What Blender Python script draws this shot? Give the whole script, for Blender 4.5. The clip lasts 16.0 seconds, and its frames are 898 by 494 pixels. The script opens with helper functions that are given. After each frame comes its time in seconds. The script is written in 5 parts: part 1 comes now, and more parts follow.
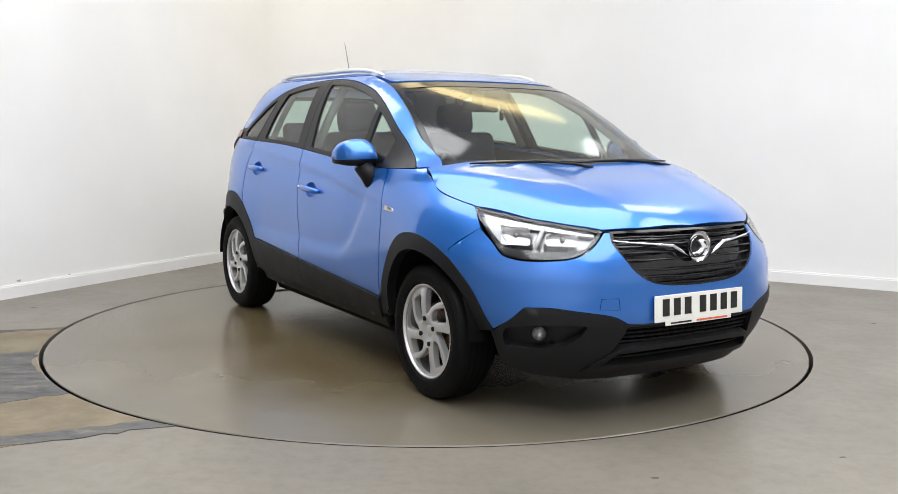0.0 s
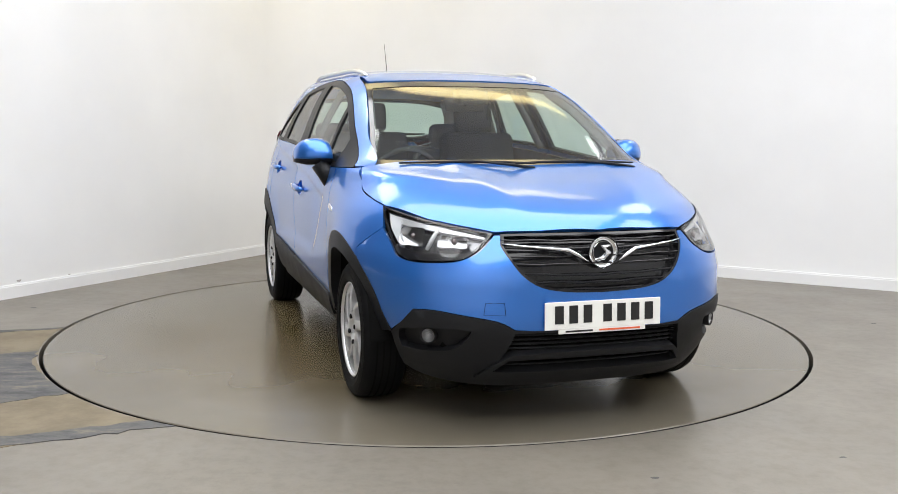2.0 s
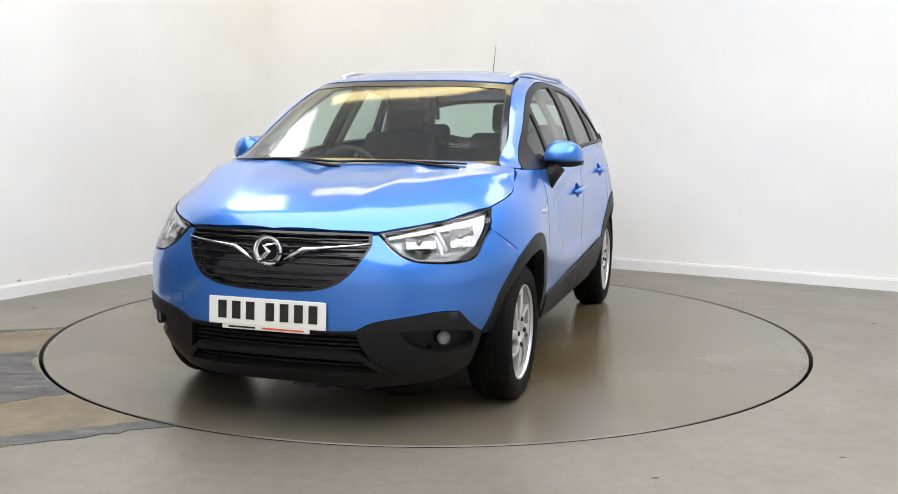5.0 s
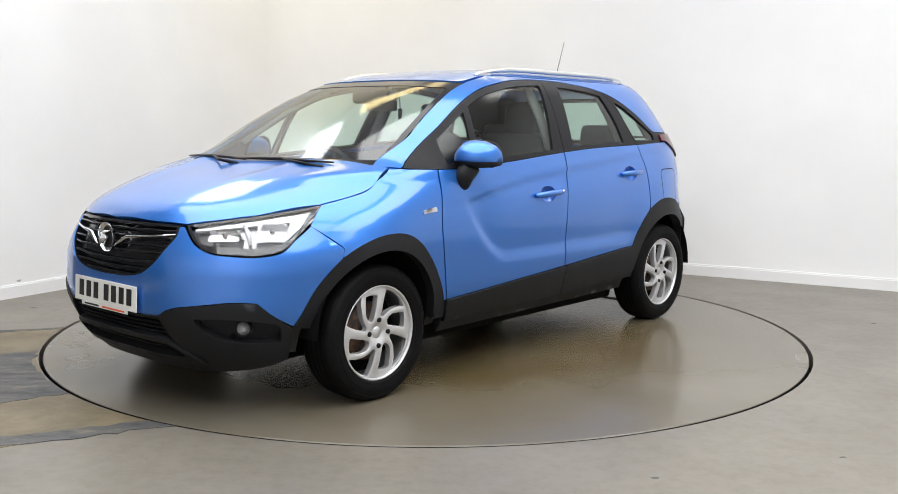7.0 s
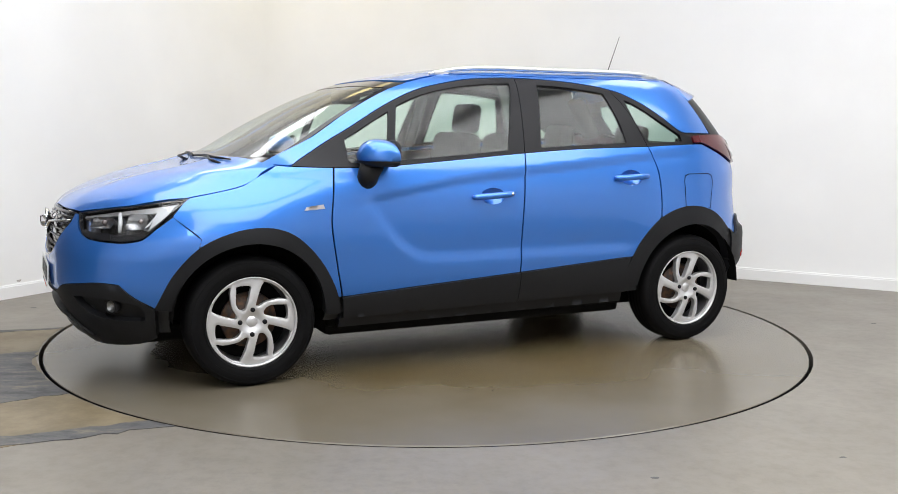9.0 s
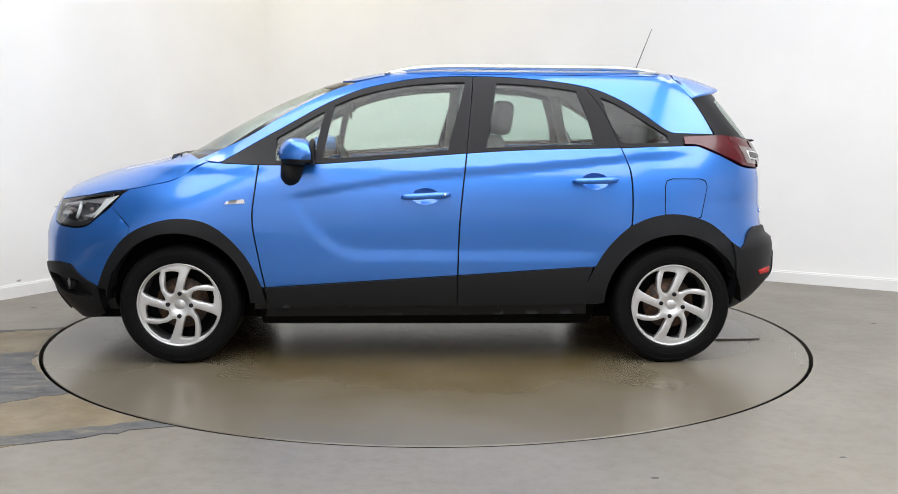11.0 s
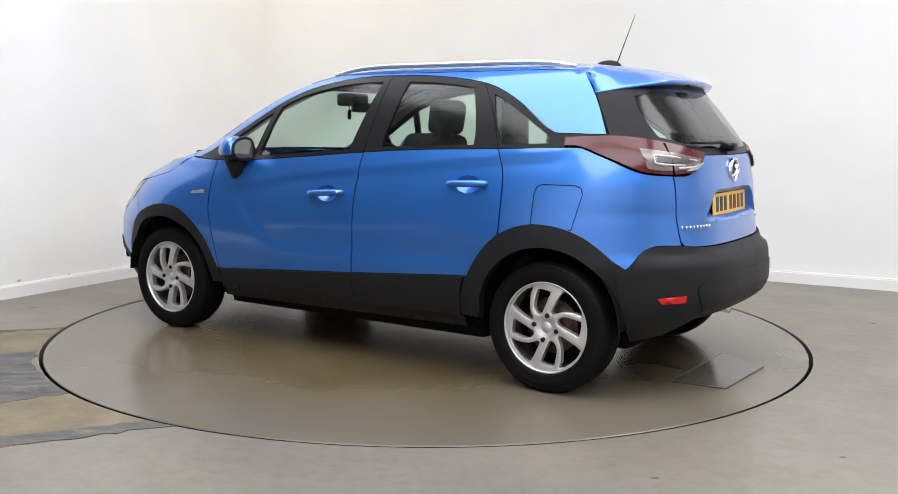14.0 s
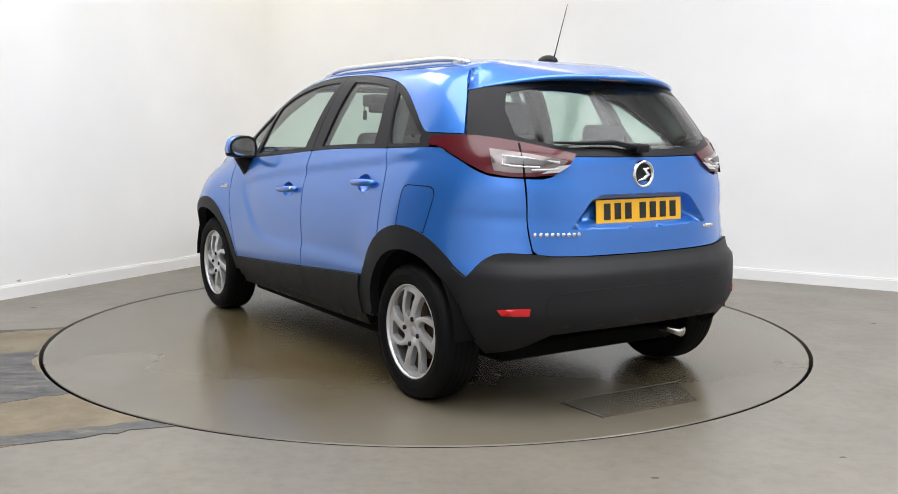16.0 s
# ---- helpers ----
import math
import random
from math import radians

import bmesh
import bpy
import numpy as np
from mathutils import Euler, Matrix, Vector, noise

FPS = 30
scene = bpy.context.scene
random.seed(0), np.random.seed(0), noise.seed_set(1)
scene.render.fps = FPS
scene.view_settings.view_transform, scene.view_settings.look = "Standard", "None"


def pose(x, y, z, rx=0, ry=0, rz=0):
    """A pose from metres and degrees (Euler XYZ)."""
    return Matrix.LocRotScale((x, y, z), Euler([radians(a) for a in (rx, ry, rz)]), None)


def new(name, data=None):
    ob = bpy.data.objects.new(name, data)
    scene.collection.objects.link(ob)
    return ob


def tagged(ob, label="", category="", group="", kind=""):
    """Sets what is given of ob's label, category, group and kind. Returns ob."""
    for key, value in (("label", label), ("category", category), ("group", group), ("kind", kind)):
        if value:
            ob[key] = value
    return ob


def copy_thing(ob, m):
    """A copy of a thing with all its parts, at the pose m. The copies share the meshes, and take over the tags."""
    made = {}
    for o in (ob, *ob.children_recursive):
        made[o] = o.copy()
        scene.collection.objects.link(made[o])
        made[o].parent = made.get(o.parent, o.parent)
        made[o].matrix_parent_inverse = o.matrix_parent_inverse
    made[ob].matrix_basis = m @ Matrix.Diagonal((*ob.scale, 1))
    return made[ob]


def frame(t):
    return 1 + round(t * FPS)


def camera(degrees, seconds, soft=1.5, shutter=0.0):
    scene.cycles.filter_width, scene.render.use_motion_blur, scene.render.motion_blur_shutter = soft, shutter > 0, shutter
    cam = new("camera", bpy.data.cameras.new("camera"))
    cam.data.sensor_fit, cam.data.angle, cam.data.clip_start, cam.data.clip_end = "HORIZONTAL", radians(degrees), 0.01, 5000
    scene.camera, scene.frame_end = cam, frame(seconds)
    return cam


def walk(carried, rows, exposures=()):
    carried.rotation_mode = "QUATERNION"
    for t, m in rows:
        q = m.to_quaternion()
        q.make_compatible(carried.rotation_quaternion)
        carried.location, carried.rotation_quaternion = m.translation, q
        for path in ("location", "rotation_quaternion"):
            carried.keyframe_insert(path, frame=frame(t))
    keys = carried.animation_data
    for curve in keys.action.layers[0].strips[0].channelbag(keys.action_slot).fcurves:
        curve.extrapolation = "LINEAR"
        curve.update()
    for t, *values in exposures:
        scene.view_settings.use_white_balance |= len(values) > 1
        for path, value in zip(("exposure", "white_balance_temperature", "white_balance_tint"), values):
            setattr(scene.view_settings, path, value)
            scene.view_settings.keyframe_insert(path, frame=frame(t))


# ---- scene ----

# ---------------------------------------------------------------- camera
cam = camera(50.21, 16.0, soft=0.85)
STAND = pose(0, -5.889, 1.256, 82.80, 0, -1.16) @ pose(0, 0, 0, 0, 0, 0.51)
walk(cam, [(0, STAND), (16, STAND)], exposures=[(0, -0.10), (16, -0.10)])

# the turn of the platform: seconds, degrees
TURN = ((0, -59.7), (0.5, -60.5), (1.0, -63.0), (1.5, -66.95), (2.0, -72.7), (2.5, -78.5), (3.0, -84.7), (3.5, -90.45),
        (4.0, -96.65), (6.5, -126.2), (7.0, -132.3), (7.5, -138.05), (8.0, -144.0), (8.5, -149.95), (9.0, -155.9),
        (11.5, -184.45), (12.0, -190.5), (12.5, -196.25), (13.0, -202.35), (13.5, -208.2), (14.0, -214.35),
        (14.5, -220.1), (15.0, -226.1), (15.5, -231.85), (16.0, -237.95))
CAR_AT = (0.027, 0.054)

# ---------------------------------------------------------------- light
world = bpy.data.worlds.new("world")
scene.world = world
world.use_nodes = True
world.node_tree.nodes["Background"].inputs[0].default_value = (0.9, 0.95, 1.0, 1)
world.node_tree.nodes["Background"].inputs[1].default_value = 0.05
CEILING = 4.2


def area_lamp(name, x, y, z, sx, sy, power, turn=0, colour=(0.96, 0.985, 1.0)):
    data = bpy.data.lights.new(name, "AREA")
    data.shape, data.size, data.size_y, data.energy, data.color = "RECTANGLE", sx, sy, power, colour
    ob = new(name, data)
    ob.matrix_world = pose(x, y, z, 0, 0, turn)
    return ob


# ---------------------------------------------------------------- materials
class Mat:
    """a node material with a Principled shader"""

    def __init__(self, name, colour, rough=0.5, metal=0.0, **more):
        self.m = bpy.data.materials.new(name)
        self.m.use_nodes = True
        self.nt = self.m.node_tree
        self.b = self.nt.nodes["Principled BSDF"]
        self.set("Base Color", (*colour, 1))
        self.set("Roughness", rough)
        self.set("Metallic", metal)
        for k, v in more.items():
            self.set(k.replace("_", " "), v)
        self.tc = self.node("ShaderNodeTexCoord")

    def set(self, name, v):
        self.b.inputs[name].default_value = v

    def node(self, kind, **kw):
        n = self.nt.nodes.new(kind)
        for k, v in kw.items():
            n.inputs[k.replace("_", " ")].default_value = v
        return n

    def link(self, a, b):
        self.nt.links.new(a, b)

    def noise(self, scale, detail=4.0, rough=0.55, stretch=None):
        n = self.node("ShaderNodeTexNoise", Scale=scale, Detail=detail, Roughness=rough)
        if stretch:
            mp = self.node("ShaderNodeMapping")
            mp.inputs["Scale"].default_value = stretch
            self.link(self.tc.outputs["Object"], mp.inputs[0])
            self.link(mp.outputs[0], n.inputs["Vector"])
        else:
            self.link(self.tc.outputs["Object"], n.inputs["Vector"])
        return n.outputs["Fac"]

    def ramp(self, fac, stops):
        r = self.node("ShaderNodeValToRGB")
        while len(r.color_ramp.elements) < len(stops):
            r.color_ramp.elements.new(0.5)
        r.color_ramp.interpolation = "EASE"
        for e, (at, col) in zip(r.color_ramp.elements, stops):
            e.position, e.color = at, (*col, 1) if len(col) == 3 else col
        self.link(fac, r.inputs[0])
        return r.outputs[0]

    def mix(self, fac, a, b):
        n = self.node("ShaderNodeMix")
        n.data_type = "RGBA"
        for sock, v in ((n.inputs[0], fac), (n.inputs[6], a), (n.inputs[7], b)):
            if hasattr(v, "is_linked"):
                self.link(v, sock)
            else:
                sock.default_value = v if isinstance(v, float) else (*v, 1)
        return n.outputs[2]

    def bump(self, fac, strength, distance=0.002):
        n = self.node("ShaderNodeBump", Strength=strength, Distance=distance)
        self.link(fac, n.inputs["Height"])
        self.link(n.outputs[0], self.b.inputs["Normal"])
        return self

    def vary_rough(self, fac, lo, hi):
        n = self.node("ShaderNodeMapRange")
        n.inputs["To Min"].default_value, n.inputs["To Max"].default_value = lo, hi
        self.link(fac, n.inputs[0])
        self.link(n.outputs[0], self.b.inputs["Roughness"])
        return self


def glass_material(name, tint, gloss=0.12, least=0.05, steep=4.2):
    m = bpy.data.materials.new(name)
    m.use_nodes = True
    nt = m.node_tree
    nt.nodes.clear()
    out, mixer = nt.nodes.new("ShaderNodeOutputMaterial"), nt.nodes.new("ShaderNodeMixShader")
    clear, shine, lw = nt.nodes.new("ShaderNodeBsdfTransparent"), nt.nodes.new("ShaderNodeBsdfGlossy"), nt.nodes.new("ShaderNodeLayerWeight")
    power, fres = nt.nodes.new("ShaderNodeMath"), nt.nodes.new("ShaderNodeMapRange")
    power.operation, power.inputs[1].default_value = "POWER", steep
    fres.inputs["To Min"].default_value, fres.inputs["To Max"].default_value = least, 1.0
    nt.links.new(lw.outputs["Facing"], power.inputs[0])
    nt.links.new(power.outputs[0], fres.inputs[0])
    clear.inputs[0].default_value = (*tint, 1)
    shine.inputs["Roughness"].default_value = gloss
    nt.links.new(fres.outputs[0], mixer.inputs[0])
    nt.links.new(clear.outputs[0], mixer.inputs[1])
    nt.links.new(shine.outputs[0], mixer.inputs[2])
    nt.links.new(mixer.outputs[0], out.inputs[0])
    return m


paint = Mat("blue_metallic_paint", (0.02, 0.165, 0.56), 0.36, 0.66, Coat_Weight=1.0, Coat_Roughness=0.10, Coat_IOR=1.6)
flake = paint.noise(900, 1)
paint.link(paint.mix(paint.ramp(flake, ((0.35, (0, 0, 0)), (0.75, (1, 1, 1)))), (0.019, 0.153, 0.57), (0.036, 0.215, 0.70)), paint.b.inputs["Base Color"])
paint = paint.m

trim = Mat("black_grained_plastic", (0.0105, 0.011, 0.013), 0.45, Specular_IOR_Level=0.26)
trim.bump(trim.noise(420, 2), 0.25, 0.001).vary_rough(trim.noise(9), 0.42, 0.6)
trim = trim.m
gloss_black = Mat("gloss_black_trim", (0.012, 0.012, 0.014), 0.12).m
satin_black = Mat("satin_black_trim", (0.010, 0.010, 0.012), 0.36, Specular_IOR_Level=0.16).m
dark = Mat("dark_underside", (0.004, 0.004, 0.004), 0.8, Specular_IOR_Level=0.1)
dark.vary_rough(dark.noise(20), 0.7, 0.95)
dark = dark.m
chrome = Mat("chrome", (0.82, 0.83, 0.85), 0.12, 1.0).m
alloy = Mat("silver_alloy", (0.66, 0.66, 0.67), 0.28, 0.7)
alloy.vary_rough(alloy.noise(40), 0.33, 0.42)
alloy = alloy.m
alloy_dark = Mat("alloy_barrel", (0.26, 0.26, 0.265), 0.34, 0.85).m
rail_metal = Mat("brushed_aluminium", (0.72, 0.72, 0.72), 0.33, 0.9).m
rubber = Mat("tyre_rubber", (0.004, 0.004, 0.0045), 0.62, Specular_IOR_Level=0.12)
rubber.bump(rubber.noise(160, 3), 0.2, 0.001).vary_rough(rubber.noise(12), 0.5, 0.72)
rubber = rubber.m
iron = Mat("rusty_brake_iron", (0.10, 0.07, 0.05), 0.55, 0.6)
iron.link(iron.ramp(iron.noise(30), ((0.35, (0.05, 0.045, 0.045)), (0.7, (0.17, 0.09, 0.05)))), iron.b.inputs["Base Color"])
iron = iron.m
cloth = Mat("dark_seat_cloth", (0.022, 0.022, 0.025), 0.9)
cloth.bump(cloth.noise(500, 2), 0.4, 0.001)
cloth = cloth.m
cabin = Mat("dark_cabin_plastic", (0.02, 0.021, 0.022), 0.6)
cabin.bump(cabin.noise(300, 2), 0.2, 0.001)
cabin = cabin.m
headlining = Mat("pale_headlining", (0.42, 0.42, 0.39), 0.9)
headlining.bump(headlining.noise(400, 2), 0.2, 0.001)
headlining = headlining.m
pillar_lining = Mat("grey_pillar_lining", (0.16, 0.16, 0.155), 0.85).m
plate_white = Mat("white_reflective_plate", (0.80, 0.80, 0.76), 0.35).m
plate_yellow = Mat("yellow_reflective_plate", (0.80, 0.43, 0.02), 0.35).m
ink = Mat("black_ink", (0.01, 0.01, 0.01), 0.4).m
red_ink = Mat("red_ink", (0.7, 0.12, 0.04), 0.5).m
lamp_red = Mat("red_lamp_plastic", (0.075, 0.0045, 0.009), 0.16, 0, Coat_Weight=0.2).m
lamp_bright_red = Mat("red_reflector", (0.55, 0.012, 0.015), 0.2).m
lamp_clear = Mat("clear_lamp_cell", (0.20, 0.165, 0.165), 0.2, 0.35, Coat_Weight=0.6).m
lamp_smoke = Mat("smoked_lamp_plastic", (0.13, 0.085, 0.085), 0.22, 0.2).m
lamp_silver = Mat("lamp_reflector", (0.62, 0.62, 0.63), 0.32, 0.8).m
lamp_cell = Mat("lamp_cell_reflector", (0.40, 0.40, 0.41), 0.15, 1.0).m
lamp_white = Mat("lamp_light_guide", (0.58, 0.59, 0.61), 0.3).m
lamp_bowl = Mat("lamp_bowl", (0.30, 0.30, 0.31), 0.2, 0.85).m
lamp_grey = Mat("lamp_bezel", (0.12, 0.12, 0.125), 0.35, 0.5).m
mirror_glass = Mat("mirror_glass", (0.9, 0.9, 0.9), 0.02, 1.0).m
window_glass = glass_material("green_tinted_glass", (0.76, 0.88, 0.82))
rear_glass = glass_material("tinted_rear_glass", (0.63, 0.76, 0.70))
lamp_glass = glass_material("clear_lamp_glass", (0.95, 0.96, 0.97), 0.03, 0.05)
screen_glass = glass_material("green_tinted_screen_glass", (0.82, 0.93, 0.87), 0.10, 0.11, 4.0)


# ---------------------------------------------------------------- mesh helpers
def part(name, bm, material, parent=None, label="", smooth=True):
    mesh = bpy.data.meshes.new(name)
    bm.to_mesh(mesh)
    bm.free()
    mesh.materials.append(material)
    if smooth:
        mesh.shade_smooth()
    ob = new(name, mesh)
    if parent:
        ob.parent = parent
    if label:
        tagged(ob, label)
    return ob


def thing(name, label, category, group="", kind=""):
    return tagged(new(name), label, category, group, kind)


def box(bm, lo, hi, bevel=0.0, segments=2, matrix=None):
    made = bmesh.ops.create_cube(bm, size=1)["verts"]
    mid, size = (Vector(lo) + Vector(hi)) / 2, Vector(hi) - Vector(lo)
    for v in made:
        v.co = Vector(a * b for a, b in zip(v.co, size)) + mid
    if bevel:
        edges = list({e for v in made for e in v.link_edges})
        made = list({v for f in bmesh.ops.bevel(bm, geom=edges, offset=bevel, segments=segments, affect="EDGES", profile=0.6)["faces"] for v in f.verts} | {v for v in made if v.is_valid})
    if matrix:
        for v in made:
            v.co = matrix @ v.co
    return made


def lathe(bm, profile, n=48, axis="y"):
    """turn a list of (radius, along) about the y axis"""
    rows = []
    for r, a in profile:
        rows.append([bm.verts.new((r * math.cos(2 * math.pi * k / n), a, r * math.sin(2 * math.pi * k / n))) for k in range(n)])
    for p, q in zip(rows, rows[1:]):
        for k in range(n):
            bm.faces.new((p[k], p[(k + 1) % n], q[(k + 1) % n], q[k]))
    return rows


def tube(bm, pts, radius, n=8, squash=1.0, ends=True):
    """a round bar through the points; radius may be a list"""
    pts = [Vector(q) for q in pts]
    rad = [float(k) for k in radius] if isinstance(radius, (list, tuple)) else [radius] * len(pts)
    rows, side = [], None
    for i, q in enumerate(pts):
        d = (pts[min(i + 1, len(pts) - 1)] - pts[max(i - 1, 0)]).normalized()
        if side is None:
            side = d.cross(Vector((0, 0, 1)) if abs(d.z) < 0.9 else Vector((1, 0, 0))).normalized()
        side = (side - d * side.dot(d)).normalized()
        up = side.cross(d)
        rows.append([bm.verts.new(q + rad[i] * (math.cos(2 * math.pi * k / n) * side + squash * math.sin(2 * math.pi * k / n) * up)) for k in range(n)])
    for a, b in zip(rows, rows[1:]):
        for k in range(n):
            bm.faces.new((a[k], a[(k + 1) % n], b[(k + 1) % n], b[k]))
    if ends:
        bm.faces.new(rows[0][::-1]), bm.faces.new(rows[-1])


def curve(pts, step=0.03, closed=False):
    """points along a smooth line through pts (Catmull-Rom), of any dimension"""
    p = [np.array(q, float) for q in pts]
    if len(p) < 3:
        k = max(1, int(np.linalg.norm(p[-1] - p[0]) / step))
        return [tuple(p[0] + (p[-1] - p[0]) * i / k) for i in range(k + 1)]
    out = []
    for i in range(len(p) - 1):
        a, b, c, d = p[i - 1] if i else 2 * p[0] - p[1], p[i], p[i + 1], p[i + 2] if i + 2 < len(p) else 2 * p[-1] - p[-2]
        k = max(1, int(round(np.linalg.norm(c - b) / step)))
        for j in range(k):
            t = j / k
            out.append(tuple(0.5 * (2 * b + (c - a) * t + (2 * a - 5 * b + 4 * c - d) * t * t + (3 * b - a - 3 * c + d) * t ** 3)))
    out.append(tuple(p[-1]))
    return out


def outline(*lines, step=0.03):
    """one closed outline of several smooth lines that meet in corners"""
    out = []
    for line in lines:
        for q in curve(line, step):
            if not out or np.linalg.norm(np.array(q) - np.array(out[-1])) > 1e-3:
                out.append(q)
    if np.linalg.norm(np.array(out[0]) - np.array(out[-1])) < 1e-3:
        out.pop()
    return out


# ---------------------------------------------------------------- the car's outer form
RINGS = (  # height, nose, tail, half width, front centre, front exponent, rear exponent
    (0.17, 1.98, -1.66, 0.755, 0.95, 3.2, 3.4),
    (0.25, 2.055, -1.80, 0.80, 0.95, 3.2, 3.4),
    (0.35, 2.125, -1.925, 0.842, 0.95, 3.1, 3.4),
    (0.48, 2.165, -2.005, 0.868, 0.95, 3.15, 3.4),
    (0.60, 2.165, -2.000, 0.875, 0.95, 3.05, 3.4),
    (0.645, 2.165, -1.990, 0.877, 0.95, 3.0, 3.4),
    (0.668, 2.163, -1.957, 0.8775, 0.95, 2.93, 3.35),
    (0.70, 2.16, -1.945, 0.878, 0.95, 2.85, 3.3),
    (0.80, 2.135, -1.938, 0.875, 0.95, 2.48, 3.2),
    (0.86, 2.09, -1.930, 0.870, 0.93, 2.42, 3.2),
    (0.90, 2.035, -1.925, 0.866, 0.86, 2.45, 3.3),
    (0.95, 1.91, -1.918, 0.858, 0.72, 2.6, 3.4),
    (1.00, 1.74, -1.910, 0.848, 0.50, 3.0, 3.5),
    (1.05, 1.50, -1.900, 0.836, 0.12, 4.4, 3.5),
    (1.10, 1.335, -1.895, 0.820, -0.15, 4.4, 3.5),
    (1.20, 1.165, -1.845, 0.783, -0.3, 4.4, 3.5),
    (1.31, 0.965, -1.765, 0.737, -0.3, 4.4, 3.5),
    (1.42, 0.735, -1.675, 0.680, -0.3, 4.4, 3.5),
    (1.50, 0.50, -1.595, 0.622, -0.3, 4.4, 3.5),
    (1.545, 0.30, -1.49, 0.560, -0.35, 4.0, 3.4),
    (1.575, 0.10, -1.28, 0.440, -0.4, 3.0, 3.0),
    (1.592, -0.15, -0.95, 0.250, -0.45, 2.5, 2.5),
    (1.598, -0.45, -0.55, 0.030, -0.5, 2.0, 2.0),
)
_R = np.array(RINGS, float)


def _slopes(x, y):
    d = np.diff(y, axis=0) / np.diff(x)[:, None]
    m = np.zeros_like(y)
    m[0], m[-1] = d[0], d[-1]
    a, b = d[:-1], d[1:]
    ok = a * b > 0
    m[1:-1] = np.where(ok, 2 * a * b / np.where(ok, a + b, 1), 0)
    return m


_M = _slopes(_R[:, 0], _R[:, 1:])


def ring(z):
    """nose, tail, half width, front centre and exponents at height z"""
    x = _R[:, 0]
    z = np.clip(np.asarray(z, float), x[0], x[-1])
    i = np.clip(np.searchsorted(x, z, side="right") - 1, 0, len(x) - 2)
    h = x[i + 1] - x[i]
    t = ((z - x[i]) / h)[..., None]
    h = h[..., None]
    t2, t3 = t * t, t * t * t
    return (2*t3-3*t2+1)*_R[i, 1:] + (t3-2*t2+t)*h*_M[i] + (3*t2-2*t3)*_R[i+1, 1:] + (t3-t2)*h*_M[i+1]


def step01(a, b, v):
    t = np.clip((v - a) / (b - a), 0, 1)
    return t * t * (3 - 2 * t)


def bulge(x, z):
    """swelling of the flanks over the wheels, the shoulder crease and the hollow in the doors"""
    b = 0.052 * np.exp(-((x - 1.40) / 0.36) ** 2 - ((z - 0.73) / 0.20) ** 2)
    b += 0.026 * np.exp(-((x + 1.34) / 0.36) ** 2 - ((z - 0.70) / 0.24) ** 2)
    doors = step01(-1.0, -0.75, x) * step01(0.84, 0.52, x)
    low = 0.545 + 0.30 * np.clip((x - 0.36) / 0.36, 0, 1) ** 2
    s = (z - low) / 0.34
    b -= 0.016 * doors * step01(0, 0.24, s) * np.clip(1 - s, 0, 1) ** 1.2
    crease = 1.008 - 0.095 * x - 0.075 * np.clip(x - 0.2, 0, 1)
    under = crease - z
    reach = step01(0.85, 0.55, x) * step01(-1.5, -1.15, x)
    b -= 0.014 * step01(0, 0.03, under) * np.exp(-np.clip(under, 0, 1) / 0.07) * reach
    b += 0.004 * np.exp(-np.abs(under) / 0.05) * reach
    return b


def body_value(x, y, z):
    """below 0 inside the body"""
    f, r, w, c, n, m = np.moveaxis(ring(z), -1, 0)
    xr = np.maximum(np.minimum(-0.9, c - 0.05), r + 0.02)
    y = np.clip(np.abs(y) - bulge(x, z) * step01(0.35, 0.7, np.abs(y)), 0, None)
    p = np.where(x > c, n, m)
    e = np.where(x > c, (np.clip(x - c, 0, None) / (f - c)) ** n, np.where(x < xr, (np.clip(xr - x, 0, None) / (xr - r)) ** m, 0))
    return e + (y / w) ** p - 1 + np.clip(z - 1.598, 0, None) * 1000


def rays(way, uv):
    u, v = uv[:, 0], uv[:, 1]
    o, k = np.zeros_like(u), np.ones_like(u)
    if way == "side":
        return np.stack([u, o, v], 1), np.stack([o, k, o], 1), 1.2
    if way == "front":
        return np.stack([o - 0.4, u, v], 1), np.stack([k, o, o], 1), 2.8
    if way == "rear":
        return np.stack([o - 0.55, u, v], 1), np.stack([-k, o, o], 1), 1.8
    if way == "top":
        return np.stack([u, v, o + 0.6], 1), np.stack([o, o, k], 1), 1.05
    if way == "nose":
        return np.stack([o + 0.9, o, v], 1), np.stack([np.cos(u), np.sin(u), o], 1), 1.6
    return np.stack([o - 0.9, o, v], 1), np.stack([-np.cos(u), np.sin(u), o], 1), 1.6


def lay(way, uv):
    """the places on the body's surface of points given in the plane of one view"""
    uv = np.array(uv, float).reshape(-1, 2)
    eye, d, far = rays(way, uv)
    lo, hi = np.zeros(len(uv)), np.full(len(uv), far)
    for _ in range(26):
        t = (lo + hi) / 2
        q = eye + d * t[:, None]
        out = body_value(q[:, 0], q[:, 1], q[:, 2]) > 0
        hi, lo = np.where(out, t, hi), np.where(out, lo, t)
    return eye + d * lo[:, None]


def nose(*pts):
    """places given in space to angle and height about the front axis"""
    return [(math.atan2(y, x - 0.9), z) for x, y, z in pts]


def tail(*pts):
    return [(math.atan2(y, -x - 0.9), z) for x, y, z in pts]


